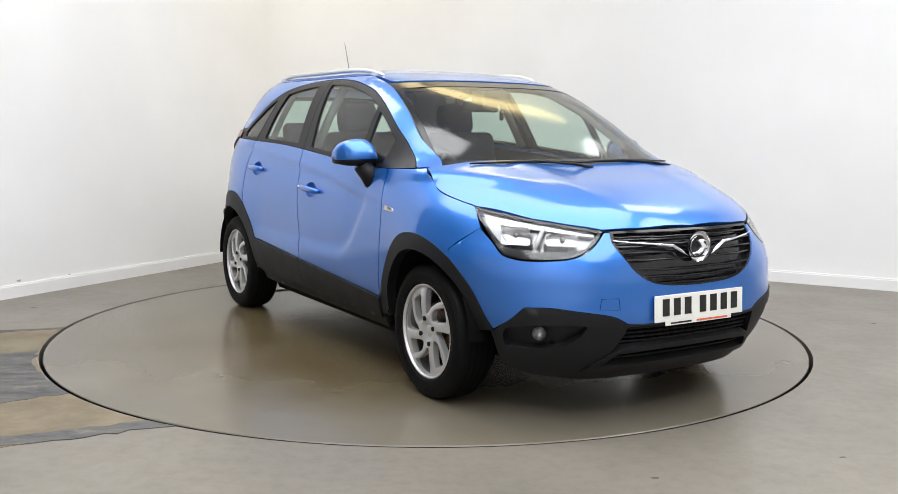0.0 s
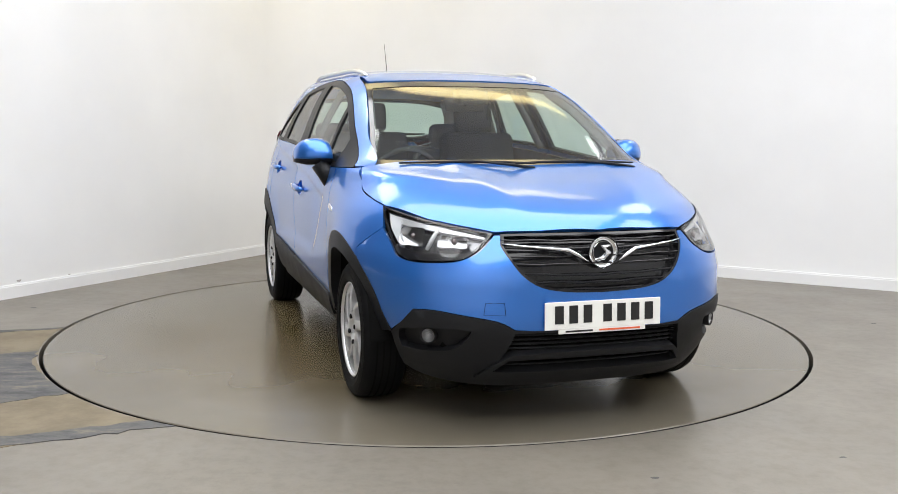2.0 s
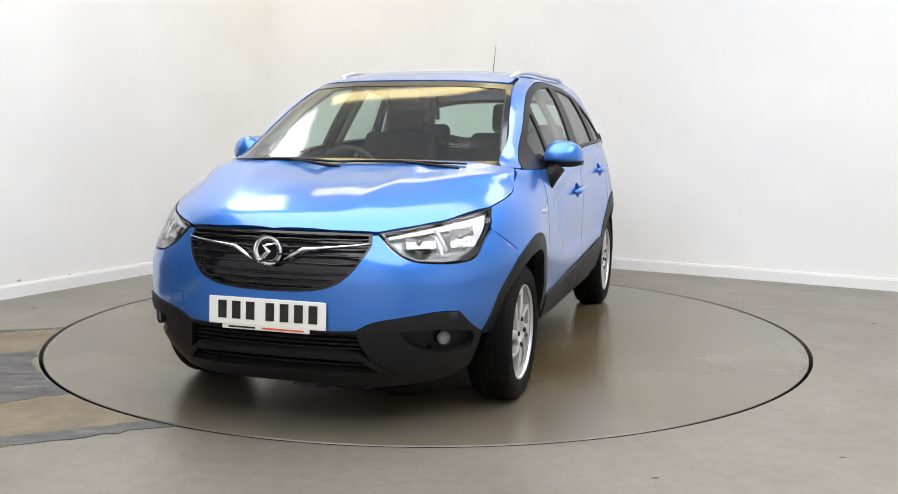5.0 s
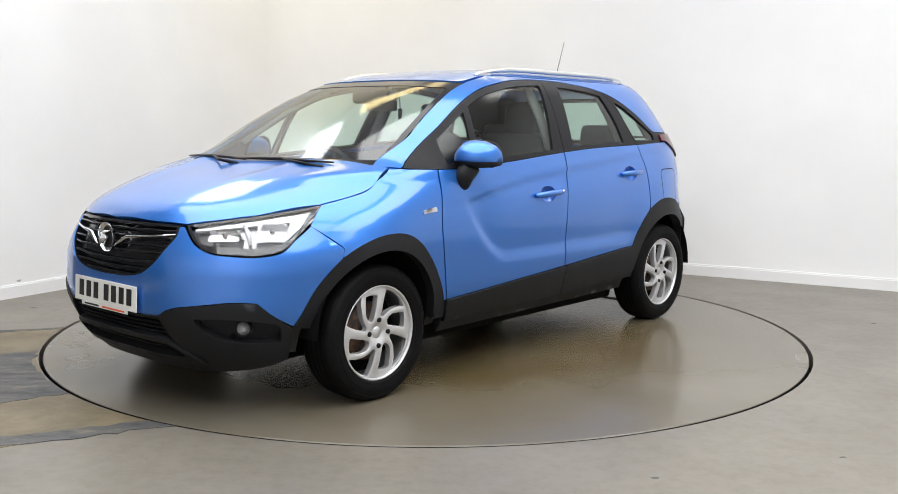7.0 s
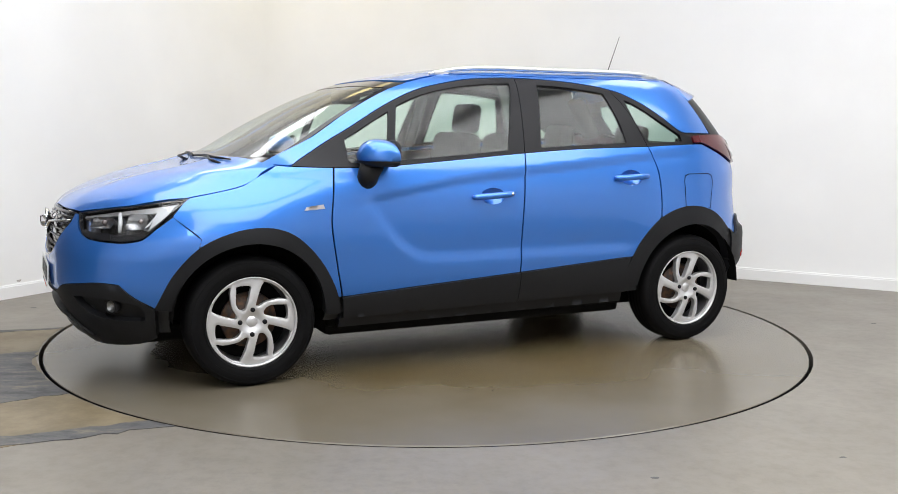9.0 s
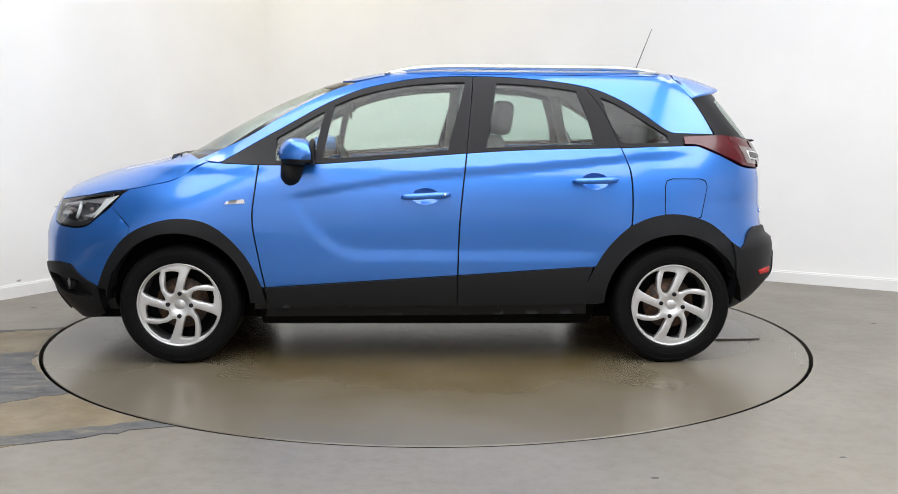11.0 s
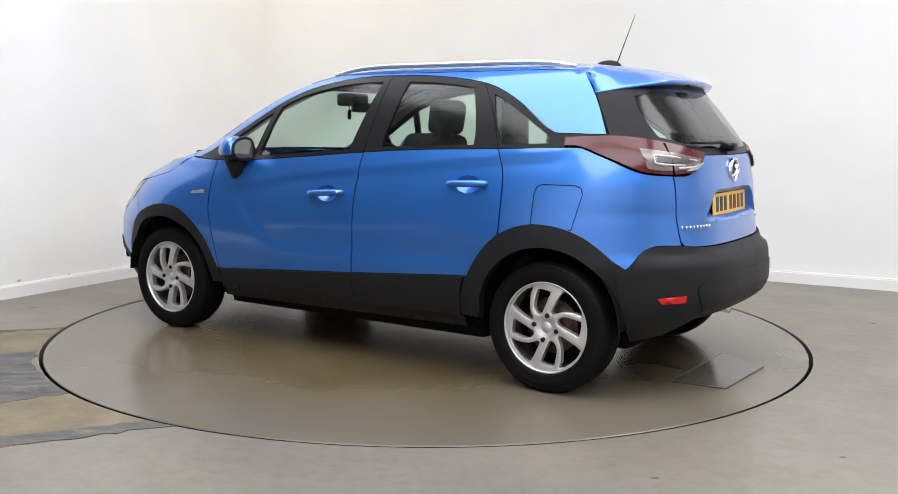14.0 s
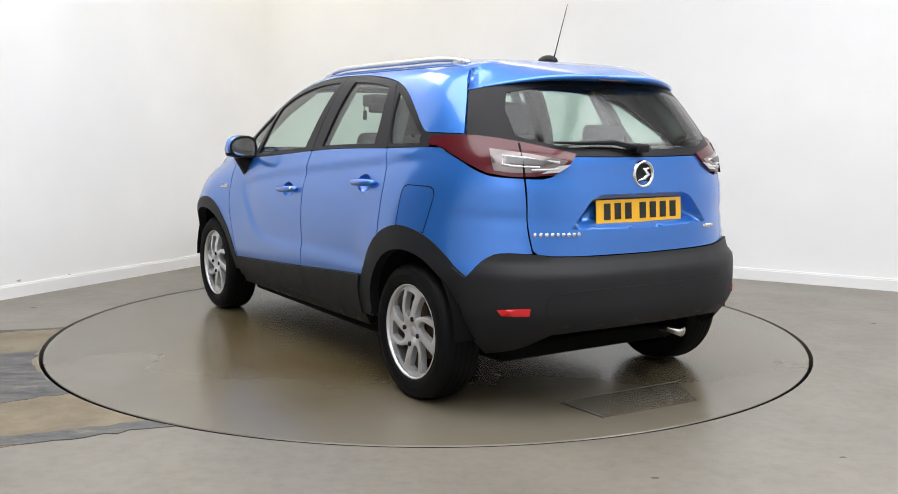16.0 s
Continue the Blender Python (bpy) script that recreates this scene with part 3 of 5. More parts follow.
# ---------------------------------------------------------------- bonnet, roof, screens
def build_top():
    half = [tuple(q[:2]) for q in lay("nose", nose((2.105, 0.0, 0.843), (2.085, 0.25, 0.842), (2.045, 0.405, 0.837), (2.022, 0.428, 0.836), (1.937, 0.522, 0.853), (1.859, 0.592, 0.867), (1.775, 0.653, 0.881), (1.575, 0.75, 0.914)))]
    side = [(x, y - 0.004) for x, y, z in on_side(*WING_TOP[::-1])]
    half[-1] = side[0]
    back = [side[-1], (1.20, 0.715), (1.235, 0.675), (1.33, 0.45), (1.385, 0.2), (1.40, 0.0)]
    left = outline(half, side, back)
    whole = left + [(x, -y) for x, y in left[::-1] if y > 1e-3]

    def crown(x, y, z):
        rib = math.exp(-((abs(y) - (0.30 + 0.12 * (2.0 - x))) / 0.06) ** 2) * (0.5 + 0.5 * math.tanh((2.0 - x) / 0.1))
        return (0, 0, 0.006 * rib)
    panel("bonnet", "top", whole, paint, car, h=0.026, thick=0.02, shape=crown, label="blue metallic bonnet")
    bm = bmesh.new()
    box(bm, (1.05, -0.66, 0.98), (1.36, 0.66, 1.045), 0.01)
    part("cowl", bm, satin_black, car, "black plastic scuttle below the windscreen")
    # roof
    edge = []
    for x in np.linspace(0.20, -1.30, 24):
        q = lay("side", [(x, 1.536)])[0]
        edge.append((x, q[1]))
    head = [(q[0] - 0.004, q[1]) for q in lay("front", [(y, 1.507 - 0.016 * (y / 0.55) ** 2) for y in np.linspace(0, 0.535, 12)])]
    corner = [(x, y - 0.003) for x, y, z in on_side((0.375, 1.496), (0.30, 1.513), (0.24, 1.524))]
    half = head + corner + [e for e in edge if -1.27 < e[0] < 0.19] + [(x, y - 0.003) for x, y, z in on_side((-1.30, 1.528), (-1.345, 1.513))] + [(-1.362, 0.42), (-1.375, 0.2), (-1.38, 0.0)]
    panel("roof", "top", half + [(x, -y) for x, y in half[::-1] if y > 1e-3], paint, car, h=0.035, thick=0.02, label="blue metallic roof")
    half = [(0.30, 0.0), (0.28, 0.40), (0.0, 0.48), (-1.2, 0.48), (-1.35, 0.0)]
    panel("headlining", "top", half + [(x, -y) for x, y in half[::-1] if y > 1e-3], headlining, car, proud=-0.045, h=0.1, thick=0.01, label="pale fabric headlining")
    # windscreen with its black border
    def screen(inset):
        base = [(0.0, 1.074 + inset), (0.35, 1.073 + inset), (SCREEN_EDGE[0][0] - inset, 1.069 + inset)]
        up = [(y - inset * 0.6, z) for y, z in SCREEN_EDGE]
        up[0], up[-1] = base[-1], (up[-1][0], up[-1][1] - inset)
        top = [up[-1], (0.3, 1.499 - inset), (0.0, 1.502 - inset)]
        half = outline(base, up, top)
        return half + [(-y, z) for y, z in half[::-1] if y > 1e-3]
    border = panel("windscreen", "front", screen(0.0), gloss_black, car, holes=(screen(0.028),), proud=-0.003, h=0.035, thick=0.006, label="windscreen with a black ceramic border")
    ob = panel("glass", "front", screen(0.026), screen_glass, border, proud=-0.005, h=0.05, thick=0, label="clear green tinted windscreen glass")
    ob.visible_shadow = False
    # roof rails
    for s in (1, -1):
        xs = np.linspace(0.24, -1.27, 22)
        q = lay("top", [(x, 0.535 - 0.02 * abs((x + 0.5) / 0.75) ** 3) for x in xs])
        t = np.linspace(-1, 1, 22)
        up = 0.002 + 0.020 * (1 - np.abs(t) ** 6)
        bm = bmesh.new()
        tube(bm, [(a[0], s * a[1], a[2] + u) for a, u in zip(q, up)], [0.010 + 0.006 * (1 - abs(k) ** 4) for k in t], 10, 0.9)
        rail = part("roof_rail", bm, rail_metal, car, "silver roof rail")
        for i in (1, 20):
            a = q[i]
            bm = bmesh.new()
            box(bm, (a[0] - 0.045, s * a[1] - 0.012, a[2] - 0.01), (a[0] + 0.045, s * a[1] + 0.012, a[2] + 0.014), 0.006)
            part("rail_foot", bm, rail_metal, rail)
    # aerial
    base = lay("top", [(-1.23, 0.0)])[0]
    bm = bmesh.new()
    bmesh.ops.create_uvsphere(bm, u_segments=16, v_segments=10, radius=1.0, matrix=Matrix.Translation((base[0] + 0.02, 0, base[2] - 0.002)) @ Matrix.Diagonal((0.075, 0.028, 0.034, 1)))
    foot = part("aerial_base", bm, satin_black, car, "black aerial base")
    bm = bmesh.new()
    tip = (-1.355, 0, 1.845)
    tube(bm, [(base[0] - 0.03, 0, base[2] + 0.015), (base[0] - 0.04, 0, base[2] + 0.04), tip], [0.004, 0.003, 0.0016], 6)
    part("aerial_rod", bm, satin_black, foot, "thin black aerial rod")


build_top()


# ---------------------------------------------------------------- nose
GRILLE = [(2.16, 0.0, 0.594), (2.161, 0.147, 0.600), (2.146, 0.26, 0.620), (2.122, 0.332, 0.665), (2.088, 0.379, 0.730), (2.054, 0.408, 0.786), (2.045, 0.405, 0.822)]


def lamp_outline():
    return outline(nose((2.022, 0.428, 0.829), (1.937, 0.522, 0.846), (1.859, 0.592, 0.860), (1.775, 0.653, 0.874), (1.559, 0.755, 0.910)),
                   nose((1.559, 0.755, 0.910), (1.640, 0.749, 0.831), (1.705, 0.737, 0.765)),
                   nose((1.705, 0.737, 0.765), (1.75, 0.725, 0.728), (1.83, 0.690, 0.712)), nose((1.83, 0.690, 0.712), (1.93, 0.61, 0.716), (1.985, 0.540, 0.729), (2.012, 0.479, 0.769), (2.022, 0.428, 0.829)), step=0.02)


def shrink(poly, k, cx=None, cz=None):
    a = np.array(poly)
    mid = a.mean(0)
    return [tuple(mid + (q - mid) * k) for q in a]


def build_nose():
    g = curve(nose(*GRILLE), 0.025)
    low = nose((2.16, 0, 0.447), (2.148, 0.26, 0.447), (2.129, 0.365, 0.452))
    half = outline(g, nose((2.045, 0.405, 0.822), (2.03, 0.425, 0.822)), nose((2.03, 0.425, 0.822), (2.016, 0.475, 0.762), (1.99, 0.545, 0.722), (1.93, 0.615, 0.708), (1.83, 0.695, 0.704), (1.745, 0.732, 0.722), (1.697, 0.742, 0.765), on_side((1.650, 0.824))[0]),
                   nose(*on_side((1.650, 0.824), (1.541, 0.727))), nose(*on_side((1.543, 0.715), (1.552, 0.684), (1.60, 0.635), (1.661, 0.563), (1.715, 0.46), (1.738, 0.40))),
                   nose(on_side((1.738, 0.40))[0], (1.813, 0.741, 0.452), (1.87, 0.705, 0.514)), nose((1.87, 0.705, 0.514), (1.95, 0.645, 0.520), (2.021, 0.572, 0.511), (2.105, 0.435, 0.488), (2.129, 0.365, 0.452)), low[::-1], step=0.025)
    bumper = panel("front_bumper", "nose", sym(half), paint, car, h=0.028, label="blue metallic front bumper")
    # grille: dark backing, wavy slats, chrome wings, round emblem
    top = nose((2.045, 0.405, 0.830), (2.085, 0.25, 0.835), (2.105, 0.0, 0.836))
    gr = outline(curve(nose(*GRILLE), 0.025), top, step=0.025)
    grille = panel("grille", "nose", sym(gr), gloss_black, car, proud=-0.035, h=0.04, thick=0.01, label="gloss black radiator grille")
    rim_in = sym([(u * 0.965, 0.715 + (z - 0.715) * 0.93) for u, z in gr])
    panel("grille_frame", "nose", sym(gr), gloss_black, grille, holes=(rim_in,), proud=-0.004, h=0.03, thick=0.04)
    poly = sym(gr)
    for i, z in enumerate((0.622, 0.650, 0.680, 0.710, 0.740, 0.772, 0.802, 0.820)):
        us = [u for u in np.linspace(-0.36, 0.36, 61) if within(poly, np.array([[u, z]]))[0]]
        pts = lay("nose", [(u, z + 0.003 * abs(math.sin(u * 22 + 1.6 * i)) - (0.016 * (1 - (u / 0.36) ** 2) if z < 0.7 else 0)) for u in us])
        bm = bmesh.new()
        tube(bm, [(q[0] - 0.014 + 0.003 * math.sin(u * 22 + 1.6 * i), q[1], q[2]) for q, u in zip(pts, us)], 0.0065, 8, 0.75)
        part("grille_slat", bm, gloss_black if z > 0.7 else satin_black, grille)
    for s in (1, -1):
        us = np.array([0.055, 0.085, 0.12, 0.20, 0.28, 0.335])
        zs = np.array([0.722, 0.745, 0.768, 0.777, 0.785, 0.792])
        pts = lay("nose", list(zip(us, zs)))
        bm = bmesh.new()
        tube(bm, [(q[0] + 0.004, s * q[1], q[2]) for q in pts], [0.004, 0.012, 0.012, 0.007, 0.006, 0.004], 8, 0.7)
        part("chrome_wing", bm, chrome, grille, "chrome wing bar beside the emblem")
    bm = bmesh.new()
    m = Matrix.Translation((2.150, 0, 0.757)) @ Matrix.Rotation(radians(-90), 4, "Z")
    lathe(bm, [(0.042, 0.0), (0.050, 0.008), (0.063, 0.004), (0.066, -0.01)], 40)
    bm.transform(m @ Matrix.Rotation(radians(180), 4, "Z"))
    emblem = part("emblem", bm, chrome, grille, "round chrome emblem")
    bm = bmesh.new()
    lathe(bm, [(0.0, 0.001), (0.048, 0.001)], 32)
    bm.transform(m @ Matrix.Rotation(radians(180), 4, "Z"))
    part("emblem_field", bm, satin_black, emblem)
    bm = bmesh.new()
    tube(bm, [(2.158, 0.030, 0.785), (2.160, -0.01, 0.780), (2.160, 0.012, 0.757), (2.160, -0.012, 0.735), (2.158, -0.038, 0.728)], [0.012, 0.027, 0.030, 0.026, 0.011], 10, 0.4)
    part("emblem_figure", bm, chrome, emblem)
    # black lower bumper with intake and lamp pockets
    intake = outline(nose((2.14, 0, 0.440), (2.135, 0.30, 0.440), (2.126, 0.366, 0.440)), nose((2.126, 0.366, 0.440), (2.10, 0.39, 0.365), (2.03, 0.435, 0.262)), nose((2.03, 0.435, 0.262), (2.06, 0.3, 0.258), (2.07, 0, 0.256)), step=0.025)
    half = outline(low, nose((2.129, 0.365, 0.449), (2.105, 0.435, 0.485), (2.021, 0.572, 0.508), (1.95, 0.645, 0.517), (1.87, 0.705, 0.511)), nose((1.87, 0.705, 0.511), (1.813, 0.741, 0.449), on_side((1.742, 0.395))[0]),
                   nose(*on_side((1.742, 0.395), (1.735, 0.32), (1.725, 0.25))), nose(on_side((1.725, 0.25))[0], (1.82, 0.66, 0.215), (1.95, 0.45, 0.19), (2.0, 0.2, 0.19), (2.01, 0, 0.19)), step=0.03)
    pocket = outline(nose((1.80, 0.745, 0.418), (1.90, 0.68, 0.440), (2.0, 0.59, 0.450), (2.055, 0.522, 0.446)), nose((2.055, 0.522, 0.446), (2.04, 0.54, 0.405), (2.0, 0.578, 0.362)), nose((2.0, 0.578, 0.362), (1.97, 0.61, 0.350), (1.88, 0.68, 0.338), (1.785, 0.735, 0.338)), nose((1.785, 0.735, 0.338), (1.78, 0.745, 0.38), (1.80, 0.745, 0.418)), step=0.02)
    lower = panel("lower_bumper", "nose", sym(half), trim, car, holes=(sym(intake), pocket, [(-u, z) for u, z in pocket]), proud=0.006, h=0.03, thick=0.05, label="black grained plastic lower bumper")
    panel("intake_backing", "nose", sym(intake), dark, lower, proud=-0.05, h=0.06, thick=0)
    for z, r, wide in ((0.428, 0.006, 0.29), (0.408, 0.006, 0.295), (0.388, 0.006, 0.30), (0.368, 0.006, 0.305), (0.315, 0.006, 0.325), (0.293, 0.006, 0.33)):
        pts = lay("nose", [(u, z) for u in np.linspace(-wide, wide, 21)])
        bm = bmesh.new()
        tube(bm, [(q[0] - 0.022, q[1], q[2]) for q in pts], r, 8, 0.8)
        part("intake_slat", bm, trim, lower)
    frame_out = sym(outline(nose((2.127, 0, 0.358), (2.12, 0.2, 0.357), (2.095, 0.368, 0.348)), nose((2.095, 0.368, 0.348), (2.04, 0.425, 0.300), (1.973, 0.482, 0.240)), nose((1.973, 0.482, 0.240), (2.036, 0.282, 0.243), (2.046, 0, 0.243)), step=0.025))
    frame_in = sym(outline(nose((2.116, 0, 0.333), (2.11, 0.2, 0.332), (2.078, 0.372, 0.324)), nose((2.078, 0.372, 0.324), (2.023, 0.425, 0.272)), nose((2.023, 0.425, 0.272), (2.05, 0.28, 0.269), (2.071, 0, 0.270)), step=0.025))
    panel("intake_frame", "nose", frame_out, trim, lower, holes=(frame_in,), proud=0.016, h=0.02, thick=0.035, label="black frame round the lower intake")
    for s in (1, -1):
        panel("lamp_pocket", "nose", pocket, trim, lower, side=s, proud=-0.028, h=0.03, thick=0)
        q = lay("nose", nose((1.925, 0.668, 0.405)))[0]
        n = Vector((0.78, 0.62 * s, 0)).normalized()
        m = Matrix.Translation((q[0] - 0.006 * n.x, s * q[1] - 0.006 * n.y, q[2])) @ n.to_track_quat("-Y", "Z").to_matrix().to_4x4()
        bm = bmesh.new()
        lathe(bm, [(0.035, 0.03), (0.035, -0.003), (0.031, -0.005), (0.028, 0.002)], 24)
        bm.transform(m)
        fog = part("fog_lamp", bm, satin_black, car, "round fog lamp")
        bm = bmesh.new()
        lathe(bm, [(0.028, 0.002), (0.020, 0.014), (0.010, 0.020), (0.0, 0.022)], 24)
        bm.transform(m)
        part("reflector", bm, alloy_dark, fog)
        bm = bmesh.new()
        lathe(bm, [(0.029, 0.0), (0.020, -0.006), (0.0, -0.009)], 24)
        bm.transform(m)
        part("lens", bm, lamp_glass, fog, "clear domed lens")
    # head lamps
    lo = lamp_outline()
    for s in (1, -1):
        body = panel("head_lamp", "nose", lo, lamp_bowl, car, side=s, proud=-0.045, h=0.03, thick=0.01, label="head lamp with silver reflectors and a black bezel")
        panel("bezel", "nose", lo, gloss_black, body, holes=(shrink(lo, 0.95),), side=s, proud=0.0, h=0.02, thick=0.012)
        # upper silver strip and hooked daytime light
        strip = outline(nose((2.0, 0.458, 0.822), (1.859, 0.592, 0.850), (1.775, 0.653, 0.862), (1.60, 0.735, 0.890)), nose((1.60, 0.735, 0.890), (1.66, 0.73, 0.852)), nose((1.66, 0.73, 0.852), (1.80, 0.645, 0.840), (1.92, 0.545, 0.826), (2.0, 0.458, 0.814)), step=0.02)
        panel("reflector_strip", "nose", strip, lamp_silver, body, side=s, proud=-0.018, h=0.02, thick=0.012)
        hook = outline(nose((1.615, 0.74, 0.888), (1.665, 0.75, 0.832), (1.745, 0.735, 0.766)), nose((1.745, 0.735, 0.766), (1.765, 0.72, 0.772)), nose((1.765, 0.72, 0.772), (1.715, 0.725, 0.83), (1.70, 0.715, 0.862)), nose((1.70, 0.715, 0.862), (1.615, 0.74, 0.888)), step=0.02)
        panel("light_guide", "nose", hook, lamp_white, body, side=s, proud=-0.012, h=0.02, thick=0.012, label="pale hooked light guide")
        foot = outline(nose((1.70, 0.737, 0.775), (1.76, 0.725, 0.758), (1.86, 0.66, 0.744), (1.90, 0.62, 0.752)), nose((1.90, 0.62, 0.752), (1.96, 0.555, 0.752), (2.005, 0.50, 0.765)), nose((2.005, 0.50, 0.765), (1.985, 0.540, 0.735), (1.93, 0.61, 0.722), (1.83, 0.690, 0.718)), nose((1.83, 0.690, 0.718), (1.75, 0.725, 0.734), (1.70, 0.737, 0.775)), step=0.02)
        panel("lamp_foot", "nose", foot, gloss_black, body, side=s, proud=-0.014, h=0.02, thick=0.012, label="black lower lamp bezel")
        # a deep square reflector beside the hook, a shallow one towards the grille, a rib between
        for (cx, cy, cz), ru, rz in (((1.795, 0.69, 0.800), 0.058, 0.040), ((1.945, 0.565, 0.790), 0.058, 0.027)):
            u0 = math.atan2(cy, cx - 0.9)
            cell = [(u0 + ru * max(-0.9, min(0.9, 1.25 * math.cos(a))), cz + rz * max(-0.9, min(0.9, 1.25 * math.sin(a)))) for a in [2 * math.pi * k / 28 for k in range(28)]]
            panel("reflector", "nose", cell, lamp_cell, body, side=s, proud=0.0, h=0.012, thick=0,
                  shape=lambda x, y, z: (-0.016 - 0.026 * max(0.0, 1 - ((math.atan2(y, x - 0.9) - u0) / ru) ** 2 - ((z - cz) / rz) ** 2), 0, 0))
            q = lay("nose", [(u0, cz)])[0]
            bm = bmesh.new()
            bmesh.ops.create_uvsphere(bm, u_segments=12, v_segments=8, radius=0.012, matrix=Matrix.Translation((q[0] - 0.028, s * (q[1] - 0.012), cz)))
            part("bulb", bm, lamp_clear, body, "small clear bulb")
        rib = lay("nose", nose((1.88, 0.615, 0.835), (1.875, 0.64, 0.79), (1.872, 0.655, 0.752)))
        bm = bmesh.new()
        tube(bm, [(q[0] - 0.018, s * (q[1] - 0.010), q[2]) for q in rib], [0.008, 0.010, 0.008], 8)
        part("lamp_rib", bm, lamp_white, body)
        ob = panel("lens", "nose", lo, lamp_glass, body, side=s, proud=0.002, h=0.022, thick=0.0, label="clear lamp cover")
        ob.visible_shadow = False
    tow = outline(nose((2.075, -0.475, 0.560), (2.105, -0.405, 0.562)), nose((2.105, -0.405, 0.562), (2.108, -0.40, 0.512)), nose((2.108, -0.40, 0.512), (2.072, -0.48, 0.512)), nose((2.072, -0.48, 0.512), (2.075, -0.475, 0.560)), step=0.03)
    panel("tow_cover_gap", "nose", tow, dark, bumper, holes=(shrink(tow, 0.95),), proud=0.001, h=0.03, thick=0, label="shut line of the towing eye cover")
    number_plate("front_plate", Matrix.Translation((2.176, 0, 0.508)) @ Matrix.Rotation(radians(-3), 4, "Y"), plate_white, "white front number plate with black characters as bars")


def number_plate(name, m, face, label):
    """a plate that looks along +x of m, with plain bars for its characters"""
    bm = bmesh.new()
    box(bm, (-0.006, -0.26, -0.056), (0.0, 0.26, 0.056), 0.003)
    bm.transform(m)
    plate = part(name, bm, face, car, label, smooth=False)
    for y in (-0.205, -0.142, -0.079, -0.016, 0.072, 0.135, 0.198):
        bm = bmesh.new()
        box(bm, (0.0, -y - 0.019, -0.032), (0.002, -y + 0.019, 0.040))
        bm.transform(m)
        part("character_bar", bm, ink, plate, smooth=False)
    bm = bmesh.new()
    box(bm, (-0.005, -0.20, -0.074), (-0.001, 0.19, -0.050), 0.002)
    bm.transform(m)
    part("dealer_strip", bm, plate_white, plate, smooth=False)
    for y0, y1, mat in ((-0.02, 0.165, red_ink), (-0.17, -0.05, ink)):
        bm = bmesh.new()
        box(bm, (-0.001, y0, -0.068), (0.0006, y1, -0.061))
        bm.transform(m)
        part("text_bar", bm, mat, plate, smooth=False)


build_nose()


